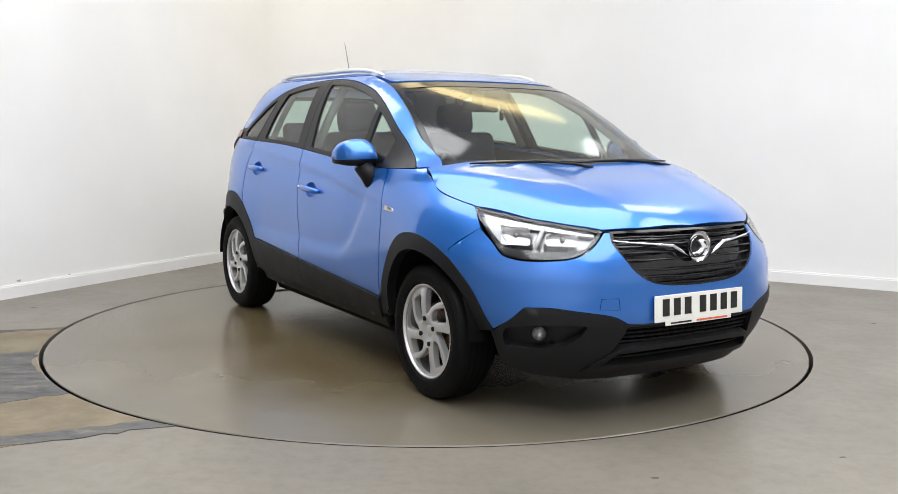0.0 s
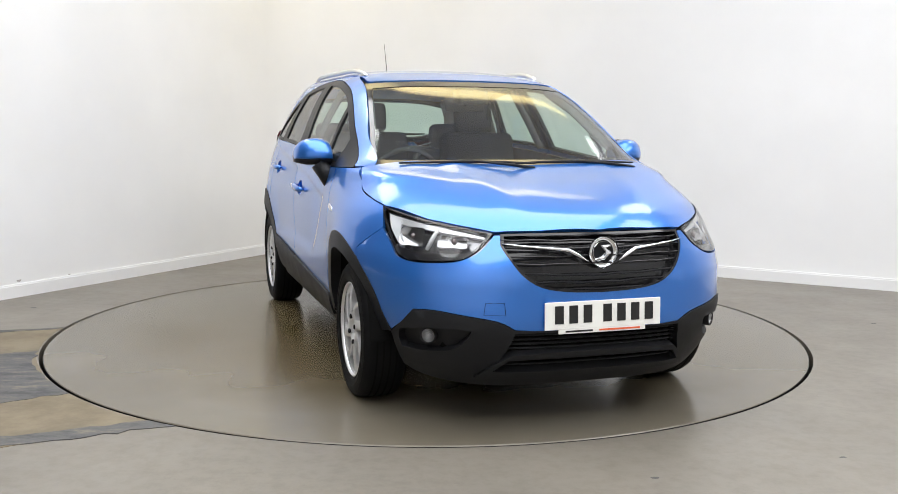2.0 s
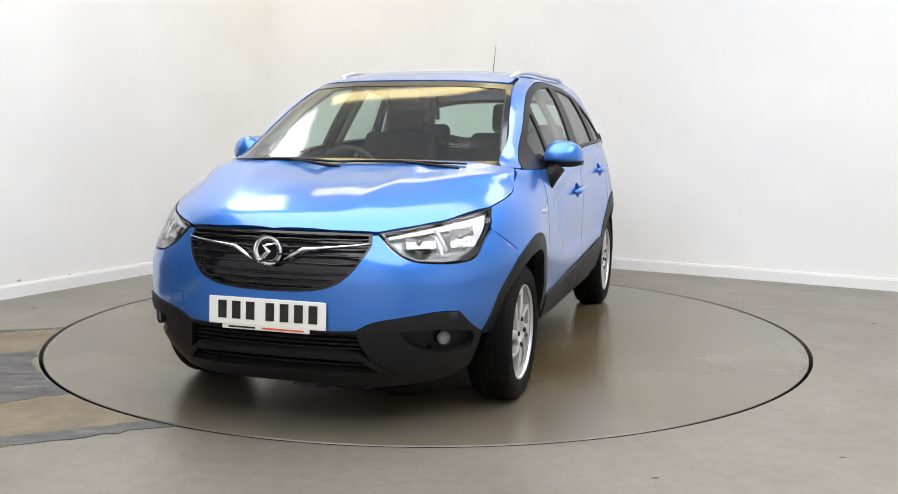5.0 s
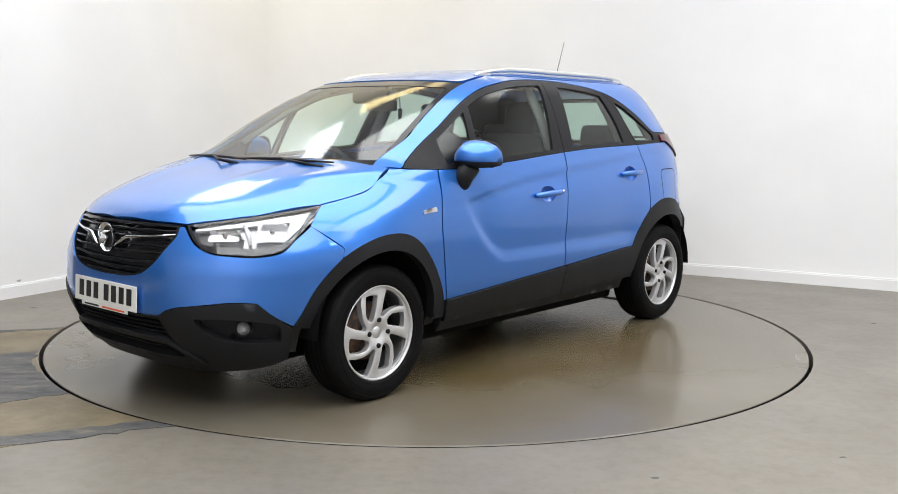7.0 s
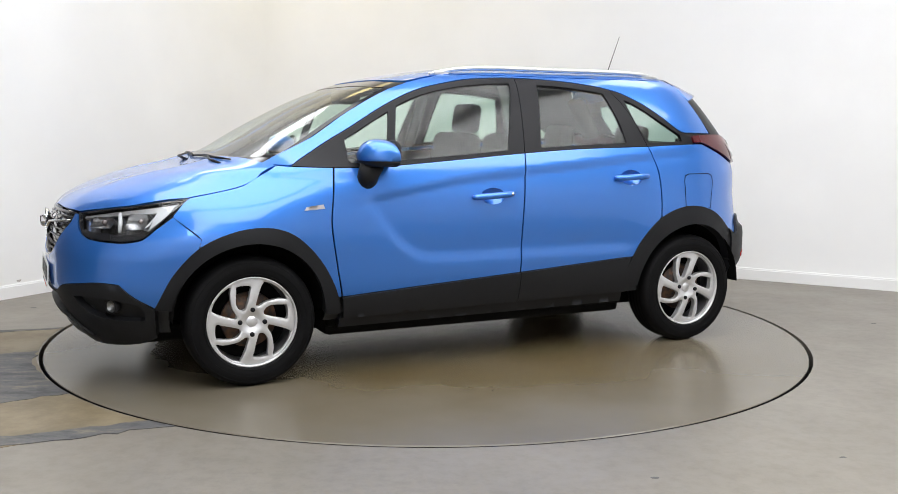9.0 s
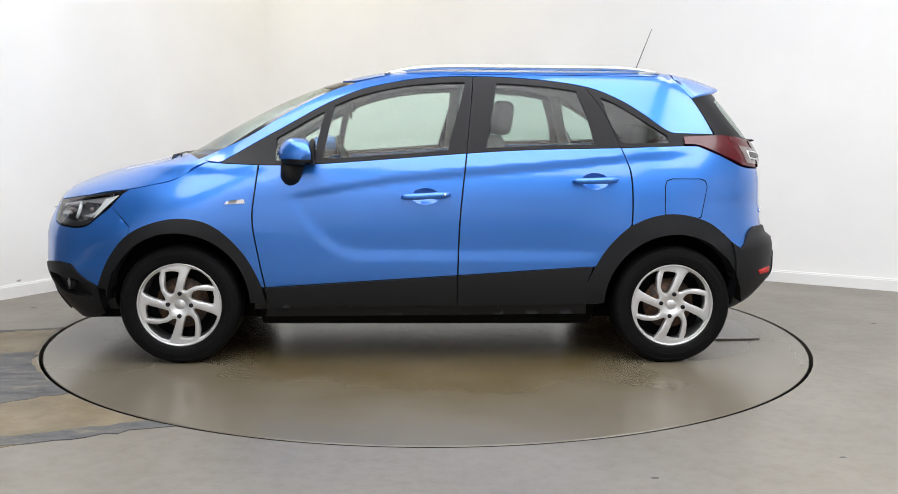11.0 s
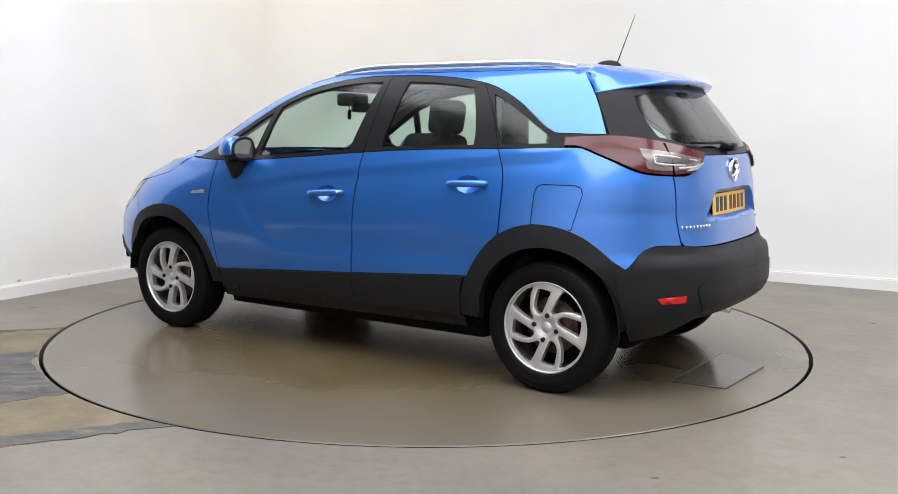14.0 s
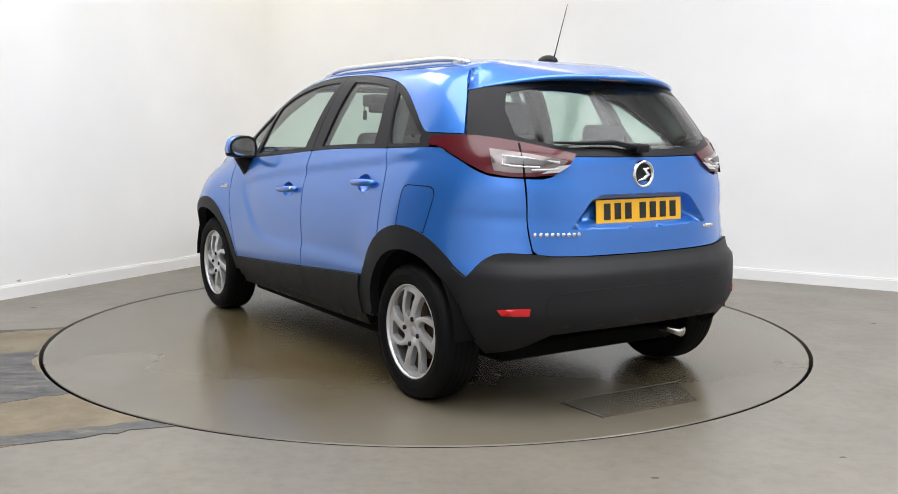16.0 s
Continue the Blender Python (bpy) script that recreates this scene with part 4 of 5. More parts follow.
# ---------------------------------------------------------------- tail
def build_tail():
    spot = outline([(0.0, 0.968), (0.24, 0.966)], [(0.24, 0.966), (0.30, 0.945), (0.36, 0.88), (0.42, 0.822)], [(0.42, 0.822), (0.0, 0.812)], step=0.03)
    sp = sym(spot)
    bottom = [(0.0, 0.705), (0.50, 0.712), (0.575, 0.735)]
    half = outline(bottom, [(0.575, 0.735), (0.586, 0.826), (0.588, 0.94), (0.588, 1.035)], [(0.588, 1.035), (0.486, 1.043), (0.375, 1.128)], [(0.375, 1.128), (0.2, 1.126), (0.0, 1.125)])
    gate = panel("tailgate", "rear", sym(half), paint, car, holes=(sp,), h=0.03, label="blue metallic tailgate")
    panel("plate_recess", "rear", sp, paint, gate, h=0.018, thick=0,
          shape=lambda x, y, z: (0.058 * float(step01(0.0, 0.04, edge_distance(sp, np.array([[y, z]])))[0]), 0, 0))
    number_plate("rear_plate", Matrix.Translation((-1.893, 0, 0.885)) @ Matrix.Rotation(radians(180), 4, "Z") @ Matrix.Rotation(radians(-4), 4, "Y"), plate_yellow, "yellow rear number plate with black characters as bars")
    # rear window: black surround, glass
    half = outline(tail((-1.865, 0.0, 1.128), (-1.865, 0.25, 1.132), (-1.862, 0.37, 1.134), (-1.80, 0.50, 1.16), (-1.746, 0.58, 1.191)), tail((-1.746, 0.58, 1.191), (-1.66, 0.655, 1.213), (-1.545, 0.71, 1.217)), tail((-1.545, 0.71, 1.217), (-1.50, 0.68, 1.31), (-1.435, 0.63, 1.42)),
                   tail((-1.435, 0.63, 1.42), (-1.55, 0.45, 1.46), (-1.60, 0.2, 1.478), (-1.61, 0.0, 1.482)), step=0.03)
    glass = outline(tail((-1.865, 0.0, 1.160), (-1.85, 0.25, 1.163), (-1.82, 0.40, 1.172)), tail((-1.82, 0.40, 1.172), (-1.72, 0.57, 1.215)), tail((-1.72, 0.57, 1.215), (-1.63, 0.565, 1.32), (-1.57, 0.52, 1.405)), tail((-1.57, 0.52, 1.405), (-1.60, 0.3, 1.44), (-1.61, 0, 1.448)), step=0.03)
    window = panel("rear_window", "tail", sym(half), satin_black, car, holes=(sym(glass),), proud=-0.002, h=0.03, thick=0.02, label="rear window with a gloss black surround")
    ob = panel("glass", "tail", sym(glass), rear_glass, window, proud=-0.004, h=0.05, thick=0, label="tinted rear glass")
    ob.visible_shadow = False
    # spoiler
    bm = bmesh.new()
    rows = []
    for t in np.linspace(-1, 1, 33):
        k = abs(t)
        x0 = -1.346 - 0.034 * (1 - k ** 2)
        y0, y1 = 0.550 * t, 0.629 * t
        z0 = lay("top", [(x0, y0)])[0][2]
        xe = -1.70 + 0.272 * k ** 3.4
        ze = 1.492 - 0.074 * k ** 3.0
        thin = 1 - 0.75 * k ** 3
        up = [(x0, y0, z0), ((x0 + xe) / 2, (y0 + y1) / 2, (z0 + ze) / 2 + 0.002 + 0.011 * (1 - k ** 4)), (xe + 0.02, y1, ze + 0.004 * thin), (xe, y1, ze - 0.006 * thin), (xe + 0.01, y1, ze - 0.022 * thin), ((x0 + xe) / 2, y1 * 0.99, ze - 0.035 * thin), (x0 - 0.04, y0, z0 - 0.05 * thin)]
        rows.append([bm.verts.new(q) for q in up])
    for a, b in zip(rows, rows[1:]):
        for k in range(6):
            bm.faces.new((a[k], b[k], b[k + 1], a[k + 1]))
    bm.faces.new(rows[0]), bm.faces.new(rows[-1][::-1])
    bmesh.ops.recalc_face_normals(bm, faces=bm.faces)
    spoiler = part("spoiler", bm, paint, car, "blue roof spoiler over the rear window")
    bm = bmesh.new()
    box(bm, (-1.692, -0.085, 1.466), (-1.66, 0.085, 1.482), 0.004)
    part("brake_lamp", bm, lamp_smoke, spoiler, "dark high brake lamp")
    # tail lamps
    lo = outline(tail((-1.352, 0.768, 1.206), (-1.47, 0.735, 1.211), (-1.6, 0.686, 1.212), (-1.746, 0.58, 1.188), (-1.861, 0.362, 1.137)), tail((-1.861, 0.362, 1.137), (-1.873, 0.40, 1.10), (-1.868, 0.475, 1.052)),
                 tail((-1.868, 0.475, 1.052), (-1.798, 0.616, 1.043), (-1.697, 0.707, 1.057)), tail((-1.697, 0.707, 1.057), (-1.547, 0.755, 1.120), (-1.43, 0.768, 1.164), (-1.35, 0.775, 1.168)), tail((-1.35, 0.775, 1.168), (-1.352, 0.768, 1.206)), step=0.02)
    for s in (1, -1):
        lamp = panel("tail_lamp", "tail", lo, lamp_red, car, side=s, proud=0.012, h=0.022, thick=0.03, label="red tail lamp with a clear inner cell")
        cell = outline(tail((-1.66, 0.665, 1.158), (-1.76, 0.56, 1.140), (-1.845, 0.40, 1.110)), tail((-1.845, 0.40, 1.110), (-1.855, 0.47, 1.066)), tail((-1.855, 0.47, 1.068), (-1.79, 0.615, 1.060), (-1.72, 0.685, 1.068)), tail((-1.72, 0.685, 1.068), (-1.66, 0.665, 1.158)), step=0.02)
        panel("clear_cell", "tail", cell, lamp_clear, lamp, side=s, proud=0.0145, h=0.022, thick=0.003, label="smoked clear lamp cell")
        pts = lay("tail", tail((-1.845, 0.44, 1.078), (-1.80, 0.55, 1.074)) + tail((-1.835, 0.43, 1.106), (-1.76, 0.56, 1.126), (-1.71, 0.635, 1.134), (-1.725, 0.645, 1.098), (-1.755, 0.61, 1.090), (-1.82, 0.52, 1.086)))
        hook = outline(tail((-1.83, 0.47, 1.104), (-1.76, 0.56, 1.120), (-1.72, 0.62, 1.126)), tail((-1.72, 0.62, 1.126), (-1.73, 0.63, 1.100)), tail((-1.73, 0.63, 1.100), (-1.76, 0.60, 1.095), (-1.82, 0.51, 1.092)), tail((-1.82, 0.51, 1.092), (-1.83, 0.47, 1.104)), step=0.02)
        panel("lamp_bezel", "tail", hook, lamp_grey, lamp, side=s, proud=0.0175, h=0.02, thick=0.002, label="dark grey inner bezel")
        for seq, r in (((2, 3, 4, 5, 6, 7), 0.005), ((0, 1), 0.005)):
            bm = bmesh.new()
            tube(bm, [(pts[i][0] - 0.012, s * (pts[i][1] + 0.012), pts[i][2]) for i in seq], r, 8)
            part("light_guide", bm, lamp_white, lamp, "pale light guide")
        split = lay("tail", tail((-1.752, 0.58, 1.186), (-1.79, 0.585, 1.11), (-1.812, 0.592, 1.045)))
        bm = bmesh.new()
        tube(bm, [(q[0] - 0.010, s * (q[1] + 0.010), q[2]) for q in split], 0.005, 6)
        part("lamp_gap", bm, dark, lamp)
        panel("light_strip", "tail", outline(tail((-1.875, 0.40, 1.095), (-1.868, 0.46, 1.062)), tail((-1.868, 0.46, 1.062), (-1.84, 0.53, 1.058)), tail((-1.84, 0.53, 1.058), (-1.855, 0.45, 1.09)), tail((-1.855, 0.45, 1.09), (-1.875, 0.40, 1.095)), step=0.02), lamp_silver, lamp, side=s, proud=0.016, h=0.02, thick=0.002)
    # bumper
    arch = [tuple(lay("side", [q])[0]) for q in ((-1.61, 0.655), (-1.640, 0.58), (-1.654, 0.46), (-1.656, 0.36), (-1.656, 0.28))]
    half = outline(tail((-1.96, 0.0, 0.698), (-1.955, 0.3, 0.70), (-1.93, 0.50, 0.704), (-1.873, 0.591, 0.718), (-1.759, 0.716, 0.712), (-1.665, 0.785, 0.614)), tail((-1.665, 0.785, 0.614), arch[0]), tail(*arch),
                   tail(arch[-1], (-1.70, 0.71, 0.275), (-1.82, 0.62, 0.310), (-1.93, 0.52, 0.383)), tail((-1.93, 0.52, 0.383), (-2.01, 0.35, 0.395), (-2.02, 0.0, 0.395)))
    bumper = panel("rear_bumper", "tail", sym(half), trim, car, proud=0.014, h=0.03, thick=0.05, label="black grained plastic rear bumper")
    ins = outline(tail((-2.02, 0, 0.572), (-2.0, 0.35, 0.572), (-1.955, 0.50, 0.562)), tail((-1.955, 0.50, 0.562), (-1.93, 0.56, 0.535), (-1.93, 0.56, 0.50), (-1.95, 0.51, 0.42)), tail((-1.95, 0.51, 0.42), (-2.02, 0, 0.415)), step=0.03)
    panel("bumper_insert", "tail", sym(ins), trim, bumper, proud=0.019, h=0.03, thick=0.010, label="raised black lower bumper insert")
    for s in (1, -1):
        r = outline(tail((-1.800, 0.716, 0.490), (-1.905, 0.620, 0.500)), tail((-1.905, 0.620, 0.500), (-1.900, 0.622, 0.468)), tail((-1.900, 0.622, 0.468), (-1.815, 0.703, 0.466)), tail((-1.815, 0.703, 0.466), (-1.800, 0.716, 0.490)), step=0.02)
        panel("reflector", "tail", r, lamp_bright_red, bumper, side=s, proud=0.018, h=0.02, thick=0.006, label="red plastic reflector")
    # emblem, lettering as bars, wiper
    q = lay("rear", [(0, 1.05)])[0]
    m = Matrix.Translation((q[0] - 0.006, 0, 1.05)) @ Matrix.Rotation(radians(90), 4, "Z") @ Matrix.Rotation(radians(180), 4, "Z")
    bm = bmesh.new()
    lathe(bm, [(0.046, 0.004), (0.05, -0.006), (0.056, -0.010), (0.061, -0.006), (0.063, 0.006)], 36)
    bm.transform(m)
    emblem = part("emblem", bm, chrome, gate, "round chrome emblem")
    bm = bmesh.new()
    x = q[0] - 0.012
    tube(bm, [(x, -0.030, 1.078), (x, 0.01, 1.072), (x, -0.012, 1.05), (x, 0.012, 1.03), (x, 0.034, 1.023)], [0.010, 0.022, 0.026, 0.021, 0.009], 10, 0.4)
    part("emblem_figure", bm, chrome, emblem)
    bm = bmesh.new()
    lathe(bm, [(0.0, 0.0), (0.048, 0.0)], 32)
    bm.transform(m)
    part("emblem_field", bm, satin_black, emblem)
    for y0, n, z in ((0.565, 9, 0.800), (-0.40, 4, 0.800)):
        for k in range(n):
            y = y0 - k * 0.0235
            q = lay("rear", [(y, z)])[0]
            bm = bmesh.new()
            box(bm, (q[0] - 0.005, y - 0.009, z - 0.009), (q[0] + 0.002, y + 0.009, z + 0.009), 0.002, 1)
            part("letter_bar", bm, chrome, gate, "small chrome letter bar")
    bm = bmesh.new()
    q = lay("rear", [(0.02, 1.165), (0.16, 1.19), (0.32, 1.187), (0.46, 1.19)])
    tube(bm, [(a[0] - 0.03, a[1], a[2]) for a in q], [0.02, 0.013, 0.010, 0.006], 8, 0.8)
    box(bm, (q[0][0] - 0.05, -0.03, 1.145), (q[0][0] + 0.01, 0.05, 1.185), 0.012)
    part("rear_wiper", bm, satin_black, car, "black rear wiper")


build_tail()


# ---------------------------------------------------------------- mirrors, wipers, badges
def build_fittings():
    for s in (1, -1):
        def shell(z_lo, z_hi, grow):
            """the mirror's rounded wedge between two heights"""
            bm = bmesh.new()
            rows = []
            for y, front, top in ((0.818, 0.755, 1.150), (0.828, 0.768, 1.166), (0.86, 0.776, 1.186), (0.90, 0.770, 1.190), (0.94, 0.750, 1.182), (0.972, 0.718, 1.166), (0.990, 0.680, 1.142), (0.996, 0.645, 1.118)):
                row = []
                for j in range(28):
                    a = 2 * math.pi * j / 28
                    cx, cz = math.copysign(abs(math.cos(a)) ** 0.75, math.cos(a)), math.copysign(abs(math.sin(a)) ** 0.7, math.sin(a))
                    xm = (front + 0.600) / 2
                    low = 1.052 + 0.25 * max(0.0, y - 0.95)
                    zm = (top + low) / 2
                    x = xm + (front - 0.600) / 2 * cx * (1 - 0.35 * max(0.0, cz) * (cx > 0))
                    z = zm + (top - low) / 2 * cz
                    row.append(bm.verts.new((x + grow * cx, s * (y + grow * (y > 0.9)), min(max(z, z_lo), z_hi))))
                rows.append(row)
            for a, b in zip(rows, rows[1:]):
                for j in range(28):
                    bm.faces.new((a[j], a[(j + 1) % 28], b[(j + 1) % 28], b[j]))
            bm.faces.new(rows[0]), bm.faces.new(rows[-1])
            bmesh.ops.recalc_face_normals(bm, faces=bm.faces)
            return bm
        mirror = part("door_mirror", shell(1.083, 2, 0.002), paint, car, "blue door mirror on a black foot")
        part("lower_cap", shell(0, 1.087, 0.0), trim, mirror, "black lower mirror cap")
        bm = bmesh.new()
        tube(bm, [(0.715, s * 0.815, 0.965), (0.712, s * 0.845, 1.01), (0.70, s * 0.875, 1.062)], [0.060, 0.056, 0.062], 14, 0.8)
        part("mirror_foot", bm, trim, mirror, "black mirror foot")
        g = ((0.835, 1.068), (0.832, 1.145), (0.86, 1.170), (0.91, 1.174), (0.955, 1.158), (0.978, 1.125), (0.968, 1.082), (0.93, 1.064))
        bm = bmesh.new()
        bm.faces.new([bm.verts.new((0.5945, s * y, z)) for y, z in g])
        bm.faces.new([bm.verts.new((0.5985, s * y, z)) for y, z in g][::-1])
        part("mirror_glass", bm, mirror_glass, mirror, "mirror glass", smooth=False)
        bm = bmesh.new()
        edge = [(0.598, s * (0.905 + (y - 0.905) * 1.06), 1.118 + (z - 1.118) * 1.06) for y, z in g]
        tube(bm, curve([edge[-1]] + edge + [edge[0]], 0.02)[1:-1], 0.009, 8)
        part("mirror_rim", bm, satin_black, mirror, "black mirror rim")
        # side badge
        panel("side_badge", "side", outline([(1.053, 0.846), (1.04, 0.863)], [(1.04, 0.863), (0.955, 0.873)], [(0.955, 0.873), (0.948, 0.852)], [(0.948, 0.852), (1.053, 0.846)], step=0.02), lamp_silver, car, side=s, proud=0.006, h=0.02, thick=0.008, label="chrome side repeater badge")
    # front wipers
    for y0, y1, xp in ((-0.62, 0.02, -0.02), (-0.10, 0.58, 0.52)):
        bm = bmesh.new()
        pts = lay("front", [(y0 + (y1 - y0) * t, 1.080 + 0.008 * math.sin(math.pi * t)) for t in (0, 0.25, 0.5, 0.75, 1)])
        tube(bm, [(q[0] + 0.018, q[1], q[2] + 0.004) for q in pts], [0.004, 0.006, 0.008, 0.006, 0.004], 8)
        a = lay("front", [(y1 - 0.02, 1.060), (y0 + (y1 - y0) * 0.5, 1.09)])
        tube(bm, [(a[0][0] - 0.02, a[0][1], 1.062), (a[0][0] + 0.005, a[0][1] + 0.8 * (a[1][1] - a[0][1]) / 2, 1.080), (a[1][0] + 0.020, a[1][1], a[1][2] + 0.006)], [0.009, 0.007, 0.004], 8)
        part("windscreen_wiper", bm, satin_black, car, "black windscreen wiper")


build_fittings()


# ---------------------------------------------------------------- wheels
def spoke_face():
    """the outline of the rim's face with four looped spokes: a small window in each loop, a wide opening beside it"""
    window = ((0.88, -15), (0.86, -6), (0.81, 7), (0.68, 5), (0.52, 0), (0.40, -8), (0.325, -18), (0.335, -30), (0.43, -36), (0.56, -32), (0.70, -23), (0.80, -18))
    wide = ((0.95, 26), (0.965, 38), (0.965, 54), (0.94, 68), (0.83, 62), (0.68, 54), (0.55, 45), (0.44, 38), (0.375, 31), (0.385, 21), (0.50, 21), (0.70, 22.5), (0.85, 24))
    holes = []
    for k in range(4):
        for shape in (window, wide):
            pts = [(-0.212 * r * math.sin(radians(m + 90 * k)), 0.212 * r * math.cos(radians(m + 90 * k))) for r, m in shape + shape[:1]]
            holes.append(curve(pts, 0.009)[:-1])
    return [(0.216 * math.cos(2 * math.pi * i / 72), 0.216 * math.sin(2 * math.pi * i / 72)) for i in range(72)], holes


def build_wheel():
    bm = bmesh.new()
    profile = [(0.212, 0.075), (0.222, 0.094), (0.245, 0.101), (0.275, 0.102), (0.296, 0.095), (0.306, 0.086), (0.3135, 0.070), (0.3165, 0.040), (0.317, 0.0)]
    full = profile + [(r, -a) for r, a in profile[-2::-1]]
    lathe(bm, full, 64)
    bmesh.ops.recalc_face_normals(bm, faces=bm.faces)
    wheel = part("wheel", bm, rubber, car, "black road tyre on a silver looped-spoke alloy wheel")
    for r, y, w in ((0.232, 0.0985, 0.0025), (0.262, 0.1025, 0.0015), (0.291, 0.0975, 0.003)):
        bm = bmesh.new()
        lathe(bm, [(r - w, y - 0.003), (r - 0.4 * w, y + 0.0012), (r + 0.4 * w, y + 0.0012), (r + w, y - 0.003)], 64)
        part("tyre_ridge", bm, rubber, wheel)
    for y in (-0.045, -0.015, 0.015, 0.045):
        bm = bmesh.new()
        lathe(bm, [(0.3176, y - 0.004), (0.3176, y + 0.004)], 64)
        part("tread_groove", bm, dark, wheel)
    bm = bmesh.new()
    lathe(bm, [(0.213, 0.076), (0.207, 0.066), (0.200, 0.05), (0.195, -0.06), (0.20, -0.085)], 56)
    part("rim_barrel", bm, alloy_dark, wheel)
    bm = bmesh.new()
    lathe(bm, [(0.222, 0.084), (0.221, 0.091), (0.217, 0.094), (0.212, 0.092), (0.210, 0.080)], 64)
    part("rim_lip", bm, alloy, wheel, "bright rim lip")
    outer, holes = spoke_face()
    uv, f = flat_mesh(outer, holes, 0.010)
    gap = np.min([edge_distance(k, uv) for k in holes], 0)
    def dish(x, z):
        r = math.hypot(x, z)
        return 0.078 + 0.010 * math.sin(min(1, r / 0.21) * math.pi) - 0.012 * math.exp(-(r / 0.045) ** 4)
    seen = {(int(t[i]), int(t[(i + 1) % 3])) for t in f for i in range(3)}
    rim = [e for e in seen if (e[1], e[0]) not in seen]
    # the edges of the openings are rounded off
    verts = [(x, dish(x, z) - 0.004 * max(0.0, 1 - g / 0.006) ** 1.5, z) for (x, z), g in zip(uv, gap)]
    faces = [tuple(int(i) for i in t)[::-1] for t in f]
    ids = {}
    for i in sorted({i for e in rim for i in e}):
        ids[i] = (len(verts), len(verts) + 1)
        x, y, z = verts[i]
        verts += [(x, y, z), (x, y - 0.030, z)]
    faces += [(ids[a][0], ids[b][0], ids[b][1], ids[a][1]) for a, b in rim]
    mesh = bpy.data.meshes.new("spoke_face")
    mesh.from_pydata(verts, [], faces)
    mesh.materials.append(alloy)
    mesh.shade_smooth()
    ob = new("spoke_face", mesh)
    ob.parent = wheel
    tagged(ob, "silver looped wheel spokes")
    bm = bmesh.new()
    lathe(bm, [(0.0, 0.0735), (0.026, 0.073), (0.030, 0.066)], 24)
    part("hub_cap", bm, alloy, wheel, "small round hub cap")
    for k in range(4):
        a = radians(80 + 90 * k)
        bm = bmesh.new()
        lathe(bm, [(0.0, 0.082), (0.008, 0.081), (0.0115, 0.079), (0.0115, 0.060)], 12)
        bm.transform(Matrix.Translation((-0.060 * math.cos(a), 0.012, 0.060 * math.sin(a))))
        part("wheel_bolt", bm, satin_black, wheel, "dark wheel bolt")
    bm = bmesh.new()
    lathe(bm, [(0.0, 0.012), (0.135, 0.012), (0.137, 0.0), (0.05, -0.01)], 40)
    part("brake_disc", bm, iron, wheel, "rust-tinged brake disc")
    bm = bmesh.new()
    lathe(bm, [(0.0, -0.03), (0.2, -0.03)], 32)
    part("back_plate", bm, dark, wheel)
    return wheel


first = build_wheel()
first.matrix_basis = pose(-1.302, 0.757, 0.315)
for x, y, turn, roll in ((1.302, 0.757, 0, 8), (1.302, -0.757, 180, 30), (-1.302, -0.757, 180, 30)):
    copy_thing(first, pose(x, y, 0.315, 0, 0, turn) @ pose(0, 0, 0, 0, roll, 0))


